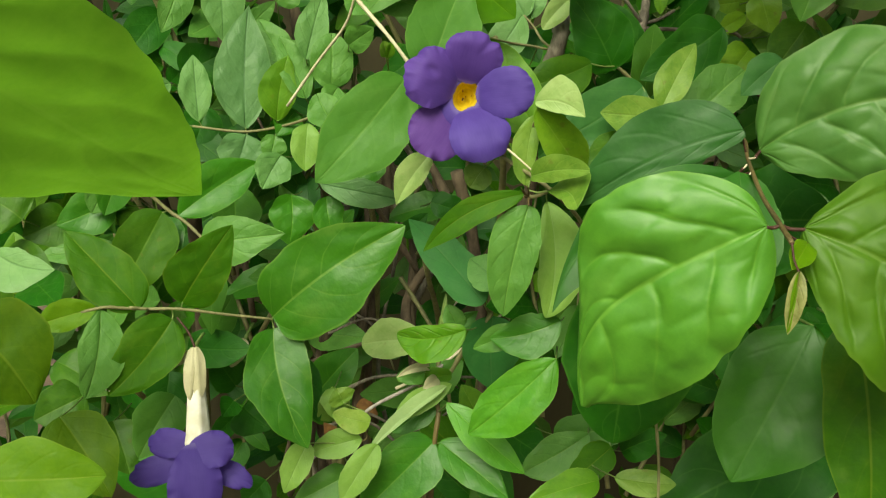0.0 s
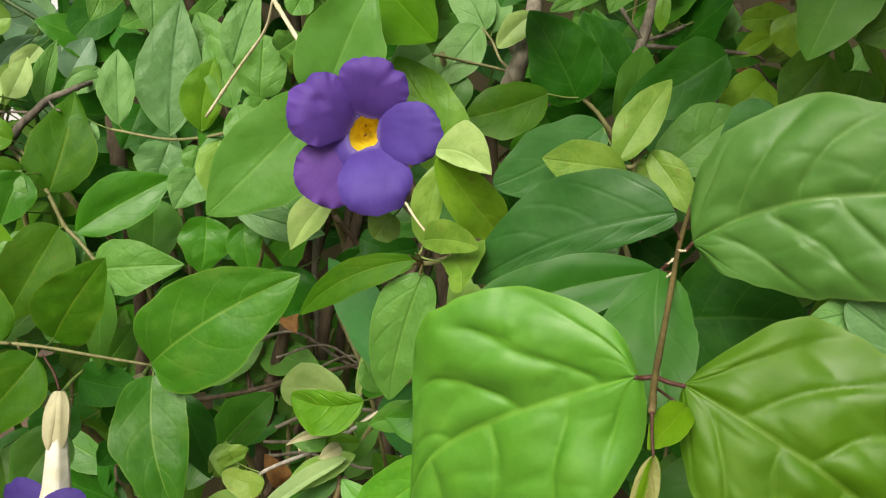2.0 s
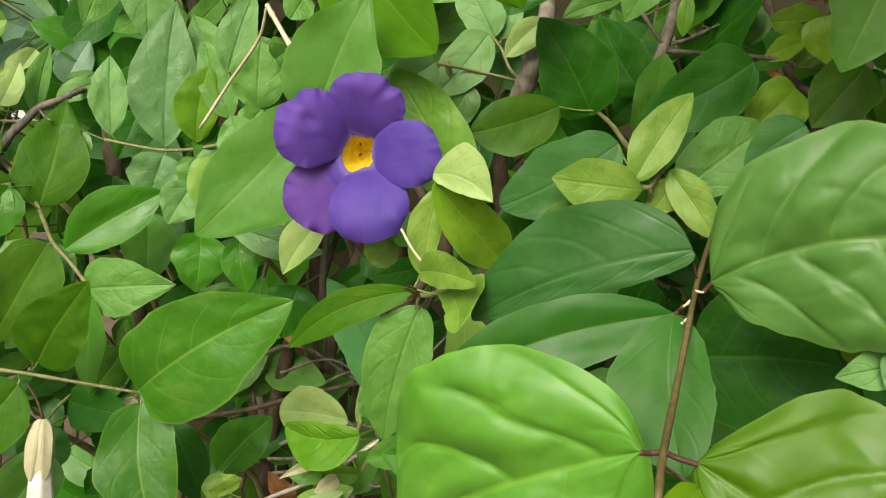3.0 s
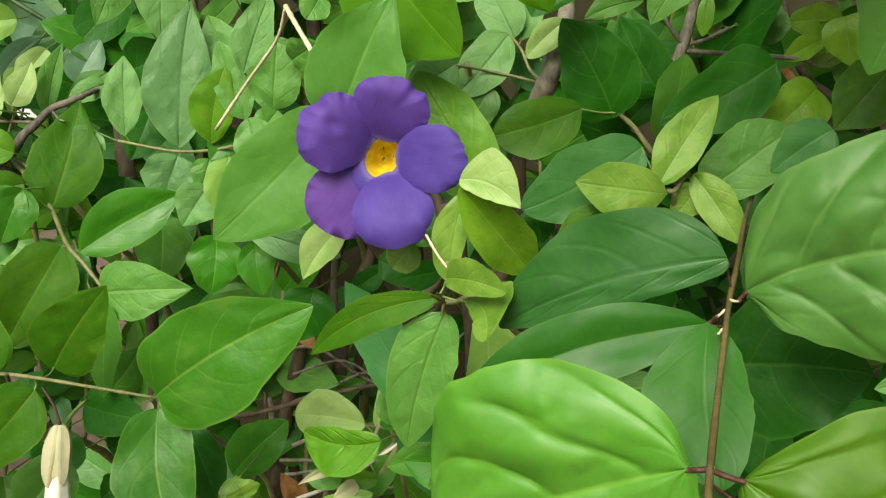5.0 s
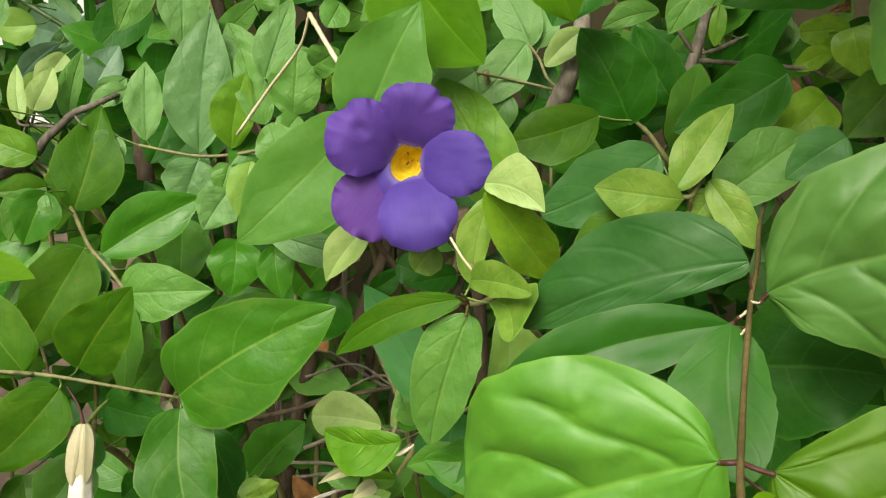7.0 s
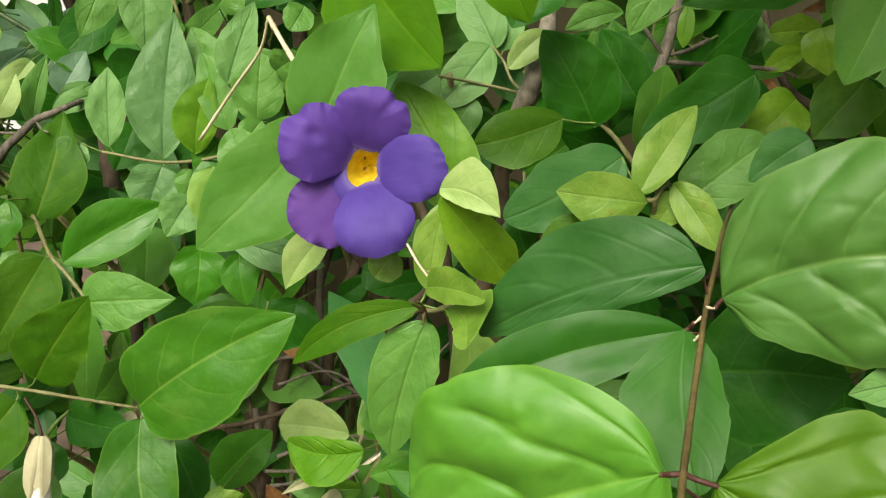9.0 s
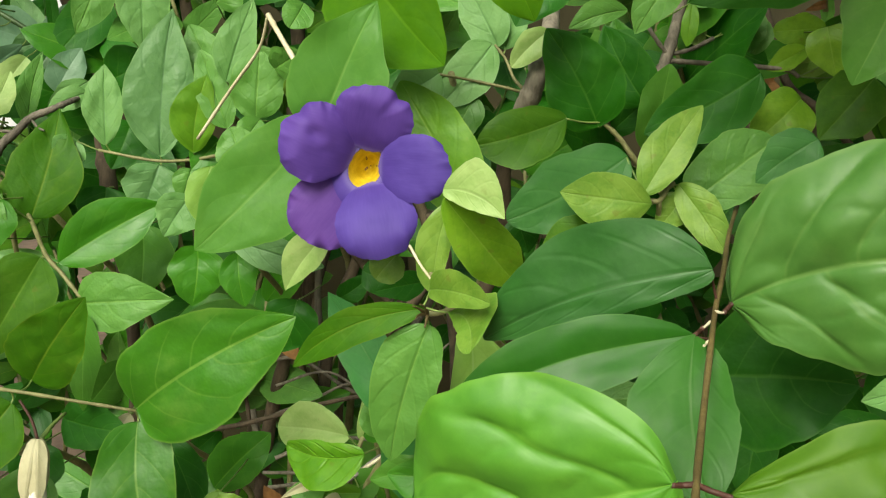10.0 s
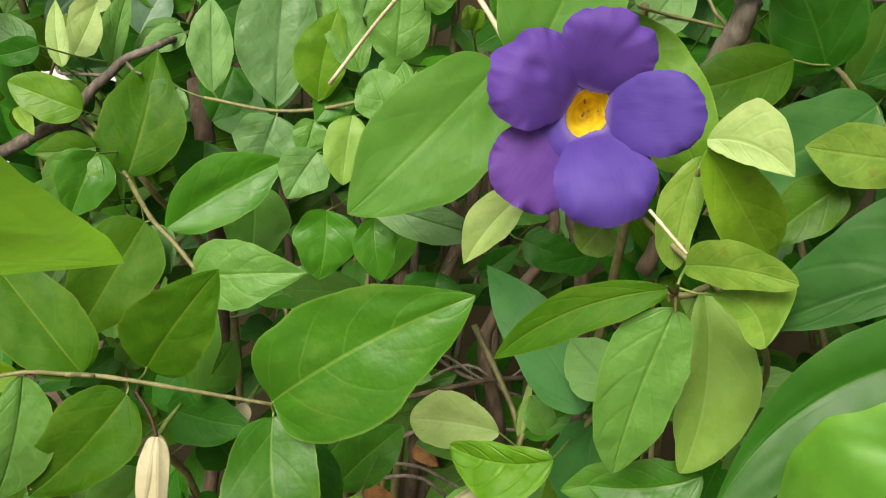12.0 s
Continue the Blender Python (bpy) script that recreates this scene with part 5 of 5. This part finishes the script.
leaf(tw, (0.2228, 0.5500, 0.9279), (0.2189, 0.5500, 0.9033), 0.0217, "olive", fold=.2)
leaf(tw, (0.1937, 0.5600, 0.9309), (0.1957, 0.5500, 0.9179), 0.0165, "ygreen", fold=.2)
leaf(tw, (0.1203, 0.5200, 0.9594), (0.1201, 0.5200, 0.9401), 0.0074, "ygreen", fold=.2, p=0.72, q=0.60, bend=-0.01, skew=-0.02)
leaf(tw, (0.1554, 0.5600, 0.9557), (0.1558, 0.5550, 0.9385), 0.0169, "pgreen", fold=.2, p=0.66, q=0.60, bend=0.07, skew=0.04)
leaf(tw, (0.1788, 0.5550, 0.9427), (0.1606, 0.5500, 0.9319), 0.0105, "lime", fold=.2, p=0.61, q=0.70, bend=0.02, skew=0.02)
leaf(tw, (0.2013, 0.5700, 0.9402), (0.1945, 0.5650, 0.9200), 0.0179, "ygreen", fold=.2, p=0.72, q=0.60, bend=0.18, skew=0.11)
leaf(tw, (0.1902, 0.5550, 0.9542), (0.2042, 0.5500, 0.9460), 0.0107, "pgreen", fold=.2, p=0.65, q=0.70, bend=0.02, skew=0.02)

tw = twig("Bright green leaves hanging down above the violet flower")
stem(tw, [(0.0257, 0.4590, 0.9245), (0.0357, 0.5590, 0.8245), (0.0157, 0.6290, 0.6045)], .0014, .003, "palestem")
leaf(tw, (-0.0056, 0.3860, 0.9060), (0.0106, 0.3870, 0.9475), 0.0308, "soft", fold=.2, fine=1, p=0.50, q=0.90, bend=-0.08, skew=-0.07)
leaf(tw, (-0.0083, 0.4200, 0.9696), (0.0307, 0.3980, 0.9291), 0.0364, "lawn", fold=.15, fine=1, p=0.72, q=0.75, bend=0.13, skew=0.11)
leaf(tw, (0.0451, 0.3800, 0.9669), (0.0588, 0.3820, 0.9441), 0.0211, "lawn", fold=.15, fine=1)
leaf(tw, (0.0609, 0.4300, 0.9674), (0.0513, 0.4200, 0.9428), 0.0242, "dark", fold=.15, fine=1)

tw = twig("Lemon and pale leaves at the side of the grey branch")
stem(tw, [(-0.1821, 0.5269, 0.8426), (-0.1721, 0.6269, 0.7426), (-0.1921, 0.6969, 0.5226)], .0014, .003, "palestem")
leaf(tw, (-0.1743, 0.4720, 0.8732), (-0.1992, 0.4650, 0.8824), 0.0172, "ygreen", fold=.2, q=0.55)
leaf(tw, (-0.1863, 0.4800, 0.8880), (-0.1937, 0.4900, 0.9121), 0.0078, "lemon", fold=.2)
leaf(tw, (-0.1928, 0.5000, 0.8905), (-0.1878, 0.5100, 0.9106), 0.0136, "lemon", fold=.2)
leaf(tw, (-0.2096, 0.5000, 0.8914), (-0.2308, 0.5000, 0.9032), 0.0159, "paleb", fold=.2)
leaf(tw, (-0.1591, 0.4200, 0.9000), (-0.1763, 0.4200, 0.8953), 0.0088, "dark", fold=.2)
leaf(tw, (-0.1993, 0.4700, 0.8726), (-0.1869, 0.4600, 0.8643), 0.0063, "yellow", fold=.3)
leaf(tw, (-0.1652, 0.4600, 0.8600), (-0.1710, 0.4500, 0.8467), 0.0143, "green", fold=.2)
leaf(tw, (-0.1656, 0.4650, 0.8613), (-0.1872, 0.4600, 0.8580), 0.0145, "green2", fold=.2)
leaf(tw, (-0.1870, 0.4800, 0.8163), (-0.1966, 0.4700, 0.7947), 0.0068, "pale", fold=.2)
leaf(tw, (-0.1612, 0.4550, 0.8612), (-0.1746, 0.4500, 0.8386), 0.0202, "pgreen", fold=.2, p=0.57, q=0.70, bend=0.10, skew=0.07)

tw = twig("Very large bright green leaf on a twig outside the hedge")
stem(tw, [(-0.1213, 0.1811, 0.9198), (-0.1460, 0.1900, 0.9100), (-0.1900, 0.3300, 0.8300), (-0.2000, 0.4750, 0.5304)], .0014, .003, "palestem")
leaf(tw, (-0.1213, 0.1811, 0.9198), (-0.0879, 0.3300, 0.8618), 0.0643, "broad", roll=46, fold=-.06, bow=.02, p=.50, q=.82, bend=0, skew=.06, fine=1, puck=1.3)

bloom = flower_thing()
petal(bloom, (0.0097, 0.3852, 0.9020), (0.0146, 0.3755, 0.9211), 0.0264, bow=.05, lobe=.20, cup=.18)
petal(bloom, (0.0136, 0.3850, 0.8972), (0.0364, 0.3745, 0.8995), 0.0229, bow=.06, cup=.12, colour="blue")
petal(bloom, (0.0109, 0.3848, 0.8921), (0.0185, 0.3700, 0.8731), 0.0275, bow=.08, cup=.18, colour="blue")
petal(bloom, (0.0046, 0.3854, 0.8924), (-0.0089, 0.3790, 0.8729), 0.0262, bow=.02, cup=.05, ruffle=.14, colour="purple")
petal(bloom, (0.0054, 0.3853, 0.8994), (-0.0126, 0.3720, 0.9084), 0.0271, bow=.10, lobe=.18, cup=.20, ruffle=.10, dimple=.022)
throat(bloom, (0.0095, 0.3845, 0.8968))

bell = bell_thing()
bell_tube(bell, (-0.1112, 0.3950, 0.7854), (-0.1105, 0.3910, 0.7666), (-0.1096, 0.3870, 0.7421), (-0.1195, 0.3980, 0.7987))
petal(bell, (-0.1096, 0.3825, 0.7440), (-0.1321, 0.3860, 0.7449), 0.0146, bow=.05, cup=.06, ruffle=.14, lobe=.08, colour="indigo")
petal(bell, (-0.1118, 0.3785, 0.7446), (-0.0918, 0.3790, 0.7433), 0.0179, bow=.06, cup=.06, ruffle=.14, lobe=.08, colour="indigo")
petal(bell, (-0.1105, 0.3850, 0.7376), (-0.1384, 0.3780, 0.7300), 0.0145, bow=.05, cup=.06, ruffle=.14, lobe=.08, colour="indigo")
petal(bell, (-0.1075, 0.3850, 0.7363), (-0.0851, 0.3810, 0.7265), 0.0121, bow=.05, cup=.06, ruffle=.14, lobe=.08, colour="indigo")
petal(bell, (-0.1092, 0.3790, 0.7470), (-0.1067, 0.3660, 0.7160), 0.0256, bow=.07, cup=.06, ruffle=.14, lobe=.08, colour="indigo")

withered_bud((-0.0997, 0.4450, 0.7756), (-0.1065, 0.4400, 0.7623))
withered_bud((-0.1143, 0.4020, 0.7818), (-0.1206, 0.3980, 0.7765))
withered_bud((-0.1499, 0.3850, 0.7778), (-0.1457, 0.3820, 0.7693))
dry_stalk([(-0.0786, 0.4660, 0.8911), (-0.0619, 0.4580, 0.9124), (-0.0469, 0.4480, 0.9295), (-0.0413, 0.4410, 0.9422)], .0007)
dry_stalk([(-0.0413, 0.4410, 0.9422), (-0.0352, 0.4360, 0.9352), (-0.0235, 0.4280, 0.9216), (-0.0100, 0.4250, 0.9036)], .0010)
dry_stalk([(-0.0233, 0.4300, 0.7545), (-0.0040, 0.4400, 0.7609), (0.0190, 0.4500, 0.7771), (0.0311, 0.4600, 0.7850)], .0008)
dry_stalk([(0.0909, 0.3720, 0.7623), (0.0927, 0.3700, 0.7414), (0.0926, 0.3680, 0.7216)], .0007, "palestem")
dead_leaf((-0.0653, 0.5600, 0.6688), (-0.0745, 0.5500, 0.6904), 0.0132)
dead_leaf((0.2008, 0.6200, 0.9667), (0.1895, 0.6100, 0.9626), 0.0049)
dead_leaf((-0.0582, 0.6000, 0.6871), (-0.0447, 0.5900, 0.6822), 0.0105)
dead_leaf((-0.0809, 0.5500, 0.7761), (-0.0891, 0.5400, 0.7702), 0.0160)
dead_leaf((-0.0665, 0.5600, 0.7744), (-0.0588, 0.5500, 0.7674), 0.0109)
dead_leaf((0.2179, 0.8000, 0.9215), (0.2029, 0.7900, 0.9126), 0.0252)
dry_stalk([(0.0265, 0.3740, 0.8754), (0.0311, 0.3670, 0.8716), (0.0353, 0.3640, 0.8678)], .00045)
woody_stem([(-0.0953, 0.6000, 0.6437), (-0.0837, 0.5850, 0.7127), (-0.0740, 0.5750, 0.7496), (-0.0668, 0.5700, 0.7826), (-0.0680, 0.5800, 0.8330), (-0.0792, 0.6000, 0.8946)], 0.0042, "bark")
woody_stem([(-0.1534, 0.5300, 0.8817), (-0.1451, 0.5200, 0.8531), (-0.1482, 0.5400, 0.8082), (-0.1531, 0.5600, 0.7494), (-0.1666, 0.5800, 0.6825)], 0.0045, "bark")
woody_stem([(-0.0618, 0.6200, 0.6377), (-0.0561, 0.6000, 0.7246), (-0.0511, 0.6000, 0.7756), (-0.0383, 0.6100, 0.8233), (-0.0405, 0.6200, 0.8962)], 0.004, "bark")
woody_stem([(0.0502, 0.4800, 0.8967), (0.0537, 0.4700, 0.9109), (0.0569, 0.4660, 0.9194), (0.0586, 0.4660, 0.9264), (0.0603, 0.4750, 0.9355), (0.0613, 0.5000, 0.9502), (0.0570, 0.5400, 0.9826)], 0.0045, "greybark")
woody_stem([(-0.0167, 0.6200, 0.7734), (-0.0354, 0.6000, 0.8085), (-0.0449, 0.5800, 0.8286)], 0.002, "bark")
woody_stem([(0.0401, 0.5000, 0.8249), (0.0488, 0.5000, 0.8502), (0.0467, 0.4900, 0.8854), (0.0511, 0.4750, 0.9045)], 0.0035, "bark")
woody_stem([(-0.1185, 0.5200, 0.7304), (-0.0812, 0.5200, 0.7397), (-0.0538, 0.5300, 0.7469), (-0.0196, 0.5400, 0.7551), (0.0081, 0.5600, 0.7524)], 0.0014, "bark")
woody_stem([(-0.0239, 0.5000, 0.7958), (-0.0095, 0.4900, 0.7750), (-0.0012, 0.4800, 0.7600), (0.0058, 0.5000, 0.7099)], 0.0013, "palestem")
woody_stem([(0.1959, 0.7500, 0.9675), (0.2087, 0.7200, 0.9236), (0.2259, 0.7000, 0.9077), (0.2584, 0.7000, 0.8776)], 0.003, "bark")
woody_stem([(-0.1525, 0.6200, 0.9735), (-0.1451, 0.6200, 0.9154), (-0.1423, 0.6100, 0.8555), (-0.1323, 0.6200, 0.7388)], 0.003, "bark")
woody_stem([(-0.1144, 0.6000, 0.6293), (-0.0943, 0.5800, 0.7062), (-0.1008, 0.5842, 0.7540), (-0.0917, 0.6000, 0.8100), (-0.1339, 0.6300, 0.8956)], 0.0013, "bark")
woody_stem([(-0.0981, 0.6900, 0.5822), (-0.1201, 0.6700, 0.6649), (-0.1297, 0.6898, 0.7162), (-0.1146, 0.6900, 0.7885), (-0.0990, 0.7200, 0.8939)], 0.0027, "greybark")
woody_stem([(-0.0777, 0.6180, 0.6245), (-0.0887, 0.5980, 0.6993), (-0.0836, 0.6127, 0.7465), (-0.0807, 0.6180, 0.8072), (-0.0757, 0.6480, 0.8990)], 0.0032, "bark")
woody_stem([(-0.1266, 0.7080, 0.5685), (-0.0897, 0.6880, 0.6609), (-0.0933, 0.6801, 0.7234), (-0.1133, 0.7080, 0.7847), (-0.0783, 0.7380, 0.8946)], 0.0027, "bark")
woody_stem([(-0.0565, 0.6360, 0.6175), (-0.0574, 0.6160, 0.6955), (-0.0665, 0.6328, 0.7418), (-0.0695, 0.6360, 0.8044), (-0.0557, 0.6660, 0.8996)], 0.0026, "greybark")
woody_stem([(-0.0513, 0.7260, 0.5690), (-0.0674, 0.7060, 0.6560), (-0.0876, 0.6914, 0.7203), (-0.0876, 0.7260, 0.7833), (-0.0510, 0.7560, 0.8957)], 0.0026, "bark")
woody_stem([(-0.0435, 0.6540, 0.6095), (-0.0537, 0.6340, 0.6883), (-0.0504, 0.6294, 0.7447), (-0.0546, 0.6540, 0.8019), (-0.0531, 0.6840, 0.8990)], 0.003, "bark")
woody_stem([(-0.0311, 0.7440, 0.5619), (-0.0521, 0.7240, 0.6502), (-0.0497, 0.7383, 0.7091), (-0.0378, 0.7440, 0.7841), (-0.0530, 0.7740, 0.8947)], 0.0018, "greybark")
woody_stem([(-0.0109, 0.6720, 0.6041), (-0.0208, 0.6520, 0.6846), (-0.0241, 0.6548, 0.7393), (-0.0246, 0.6720, 0.8009), (-0.0613, 0.7020, 0.8975)], 0.0037, "bark")
woody_stem([(-0.0051, 0.6000, 0.6443), (-0.0133, 0.5800, 0.7161), (-0.0244, 0.5942, 0.7591), (0.0048, 0.6000, 0.8191), (-0.0437, 0.6300, 0.9022)], 0.0036, "bark")
woody_stem([(-0.0164, 0.6900, 0.5935), (-0.0209, 0.6700, 0.6770), (-0.0233, 0.6808, 0.7308), (-0.0002, 0.6900, 0.7993), (-0.0548, 0.7200, 0.8971)], 0.0031, "greybark")
woody_stem([(-0.0916, 0.5600, 0.7518), (-0.0652, 0.5700, 0.7603), (-0.0335, 0.5800, 0.7399), (0.0011, 0.6000, 0.7217)], 0.0011, "greybark")
woody_stem([(-0.0726, 0.5600, 0.7470), (-0.0460, 0.5700, 0.7541), (-0.0142, 0.5800, 0.7382), (0.0178, 0.6000, 0.7686)], 0.0008, "greybark")
woody_stem([(-0.0838, 0.5600, 0.7241), (-0.0571, 0.5700, 0.7351), (-0.0264, 0.5800, 0.7445), (0.0102, 0.6000, 0.6971)], 0.0009, "greybark")
woody_stem([(-0.0722, 0.5600, 0.7039), (-0.0452, 0.5700, 0.7146), (-0.0136, 0.5800, 0.7124), (0.0212, 0.6000, 0.7050)], 0.0012, "greybark")
woody_stem([(-0.0793, 0.5600, 0.6943), (-0.0517, 0.5700, 0.6909), (-0.0191, 0.5800, 0.6745), (0.0147, 0.6000, 0.6883)], 0.001, "greybark")
woody_stem([(-0.0765, 0.5600, 0.6855), (-0.0489, 0.5700, 0.6843), (-0.0157, 0.5800, 0.6567), (0.0185, 0.6000, 0.6710)], 0.0011, "greybark")
woody_stem([(0.0083, 0.5600, 0.8497), (0.0192, 0.5700, 0.8045), (0.0254, 0.5800, 0.7418), (0.0264, 0.6000, 0.6410)], 0.004, "bark")

# ---- shaded inner branches ----


def inner_branch(kinds, seed):
    """A short branch with paired leaves, standing up along +z from its foot."""
    rnd = random.Random(seed)
    ob = tagged(new("hedge_branch"), "Leafy inner branch in the shade of the hedge", "branch", "inner branches of the hedge")
    line = smooth_line([(0, 0, -0.06), (0.006, 0.004, 0.0), (-0.004, -0.004, 0.05), (0.004, -0.012, 0.10)], 4)
    verts, faces = pipe(line, taper(len(line), 0.0018, 0.0009, 0.2, 5), 6)
    mesh_object("stem", verts, faces, BARK["palestem"], ob)
    for k in range(10):
        at = line[3 + k]
        side = 1 if k % 2 else -1
        length = rnd.uniform(0.032, 0.056)
        to = Vector((side * rnd.uniform(0.4, 1.0), -rnd.uniform(0.1, 0.7), rnd.uniform(-0.7, 0.8))).normalized() * length
        verts, faces, uvs = blade(length, length * rnd.uniform(0.42, 0.6), 0.5, 0.7, 0.2, 0.04, 0.04, 10, 6, 0, 0.03, rnd.uniform(0, 6))
        lf = mesh_object("leaf", verts, faces, LEAF[rnd.choice(kinds)], ob, uvs)
        out = Vector((rnd.uniform(-0.3, 0.3), -1, rnd.uniform(0.2, 0.9)))
        along = to.normalized()
        face = (out - along * out.dot(along)).normalized()
        lf.matrix_basis = Matrix.Translation(at) @ Matrix((along.cross(face), along, face)).transposed().to_4x4()
    return ob


def clearing(x, y, z, room):
    """The gap in the hedge, laid along the camera's sight line, through which the far white wall shows."""
    return y > 0.6 and abs(x + 0.245 + 0.59 * (y - 0.6)) < room and abs(z - 0.917 + 0.05 * (y - 0.6)) < room


rnd = random.Random(11)
# mostly dark kinds: part of the inner shade is put into the leaf colour
sources = [inner_branch(kinds, 40 + k) for k, kinds in enumerate((["dark", "green", "green2"], ["pgreen", "dark", "green"], ["dark", "sheen", "green"], ["ygreen", "green2", "dark", "olive"]))]
spots = []
for iy in range(4):
    for ix in range(11):
        for iz in range(6):
            x = -0.42 + 0.085 * ix + rnd.uniform(-0.03, 0.03)
            z = 0.60 + 0.085 * iz + rnd.uniform(-0.03, 0.03)
            y = 0.57 + 0.085 * iy + rnd.uniform(-0.02, 0.03)
            hollow = -0.075 < x < 0.05 and 0.62 < z < 0.80 and y < 0.8
            bare = 0.14 < x < 0.30 and 0.88 < z < 0.99 and y < 0.95
            light = x < -0.29 and z > 0.92 and rnd.random() < 0.35
            if not (hollow or bare or light) and rnd.random() < 0.72:
                spots.append((x, y, z))
for k, (x, y, z) in enumerate(spots):
    place = pose(x, y, z, rnd.uniform(-25, 25), rnd.uniform(-35, 35), rnd.uniform(-50, 50))
    if k < 4:
        sources[k].matrix_basis = place
    else:
        source = rnd.choice(sources)
        if not clearing(x, y, z, 0.036):
            copy_thing(source, place)


def thicket():
    """The rest of the hedge, beside, above, below and behind what stands out of it, with unseen leaves added overhead
    to cast shade.
    """
    rnd = random.Random(5)
    groups = {kind: ([], [], []) for kind in ("dark", "green", "green3", "pgreen", "olive")}
    for _ in range(5200):
        x, z, y = rnd.uniform(-1.5, 1.6), rnd.uniform(0.12, 1.65), rnd.uniform(0.42, 1.15)
        seen = -0.42 < x < 0.48 and 0.52 < z < 1.14
        # some upper leaves moved forward, out of view, to shade the right side
        if x > 0.08 and z > 1.06 and rnd.random() < 0.6:
            y = rnd.uniform(0.22, 0.5)
        if seen and (y < 0.86 or (-0.09 < x < 0.06 and z < 0.80 and y < 1.0) or (0.16 < x < 0.34 and z > 0.88 and y < 1.0) or (x < -0.26 and z > 0.91 and rnd.random() < 0.6)):
            continue
        length = rnd.uniform(0.035, 0.065)
        verts, faces, uvs = blade(length, length * rnd.uniform(0.42, 0.6), 0.5, 0.7, 0.2, 0.04, 0.05, 5, 4, 0, 0.03, rnd.uniform(0, 6))
        m = pose(x, y, z, rnd.uniform(20, 120), rnd.uniform(-60, 60), rnd.uniform(0, 360))
        v, f, t = groups[rnd.choice(list(groups))]
        if clearing(x, y, z, 0.036):
            continue
        n = len(v)
        v += [m @ Vector(p) for p in verts]
        f += [tuple(i + n for i in q) for q in faces]
        t += uvs
    # unseen leaves added overhead to darken the top right by their shadow
    for _ in range(950):
        length = rnd.uniform(0.04, 0.065)
        verts, faces, uvs = blade(length, length * 0.5, 0.5, 0.7, 0.2, 0.04, 0.05, 5, 4, 0, 0.03, rnd.uniform(0, 6))
        m = pose(rnd.uniform(0.08, 0.55), rnd.uniform(0.2, 0.5), rnd.uniform(1.05, 1.4), rnd.uniform(20, 120), rnd.uniform(-60, 60), rnd.uniform(0, 360))
        v, f, t = groups[rnd.choice(list(groups))]
        n = len(v)
        v += [m @ Vector(p) for p in verts]
        f += [tuple(i + n for i in q) for q in faces]
        t += uvs
    # more unseen leaves, added further out only to shade the big leaf's end
    for _ in range(260):
        length = rnd.uniform(0.04, 0.065)
        verts, faces, uvs = blade(length, length * 0.5, 0.5, 0.7, 0.2, 0.04, 0.05, 5, 4, 0, 0.03, rnd.uniform(0, 6))
        m = pose(rnd.uniform(0.17, 0.5), rnd.uniform(0.02, 0.22), rnd.uniform(1.08, 1.35), rnd.uniform(20, 120), rnd.uniform(-60, 60), rnd.uniform(0, 360))
        v, f, t = groups[rnd.choice(list(groups))]
        n = len(v)
        v += [m @ Vector(p) for p in verts]
        f += [tuple(i + n for i in q) for q in faces]
        t += uvs
    for kind, (v, f, t) in groups.items():
        tagged(mesh_object("hedge_foliage", v, f, LEAF[kind], None, t), "Dense small hedge leaves, with unseen leaves added overhead for shade", "foliage", kind="stuff")


thicket()
for k in range(16):
    x = -1.3 + 0.17 * k + rnd.uniform(-0.05, 0.05)
    y = rnd.uniform(0.62, 0.9)
    woody_stem([(x, y, -0.02), (x + rnd.uniform(-0.03, 0.03), y, 0.4), (x + rnd.uniform(-0.06, 0.06), y - 0.03, 0.8), (x + rnd.uniform(-0.1, 0.1), y - 0.06, 1.2)], 0.006, "bark")


def stand_at_base(ob):
    """Moves a thing's Empty to the lowest point of its parts, which stay where they are."""
    spots = [part.matrix_basis @ v.co for part in ob.children for v in part.data.vertices]
    low = min(spots, key=lambda p: p.z)
    ob.location = low
    for part in ob.children:
        part.matrix_parent_inverse = Matrix.Translation(-low)


for ob in list(bpy.data.objects):
    if ob.type == "EMPTY" and ob.name.split(".")[0] in ("leafy_twig", "flower", "flower_bud"):
        stand_at_base(ob)
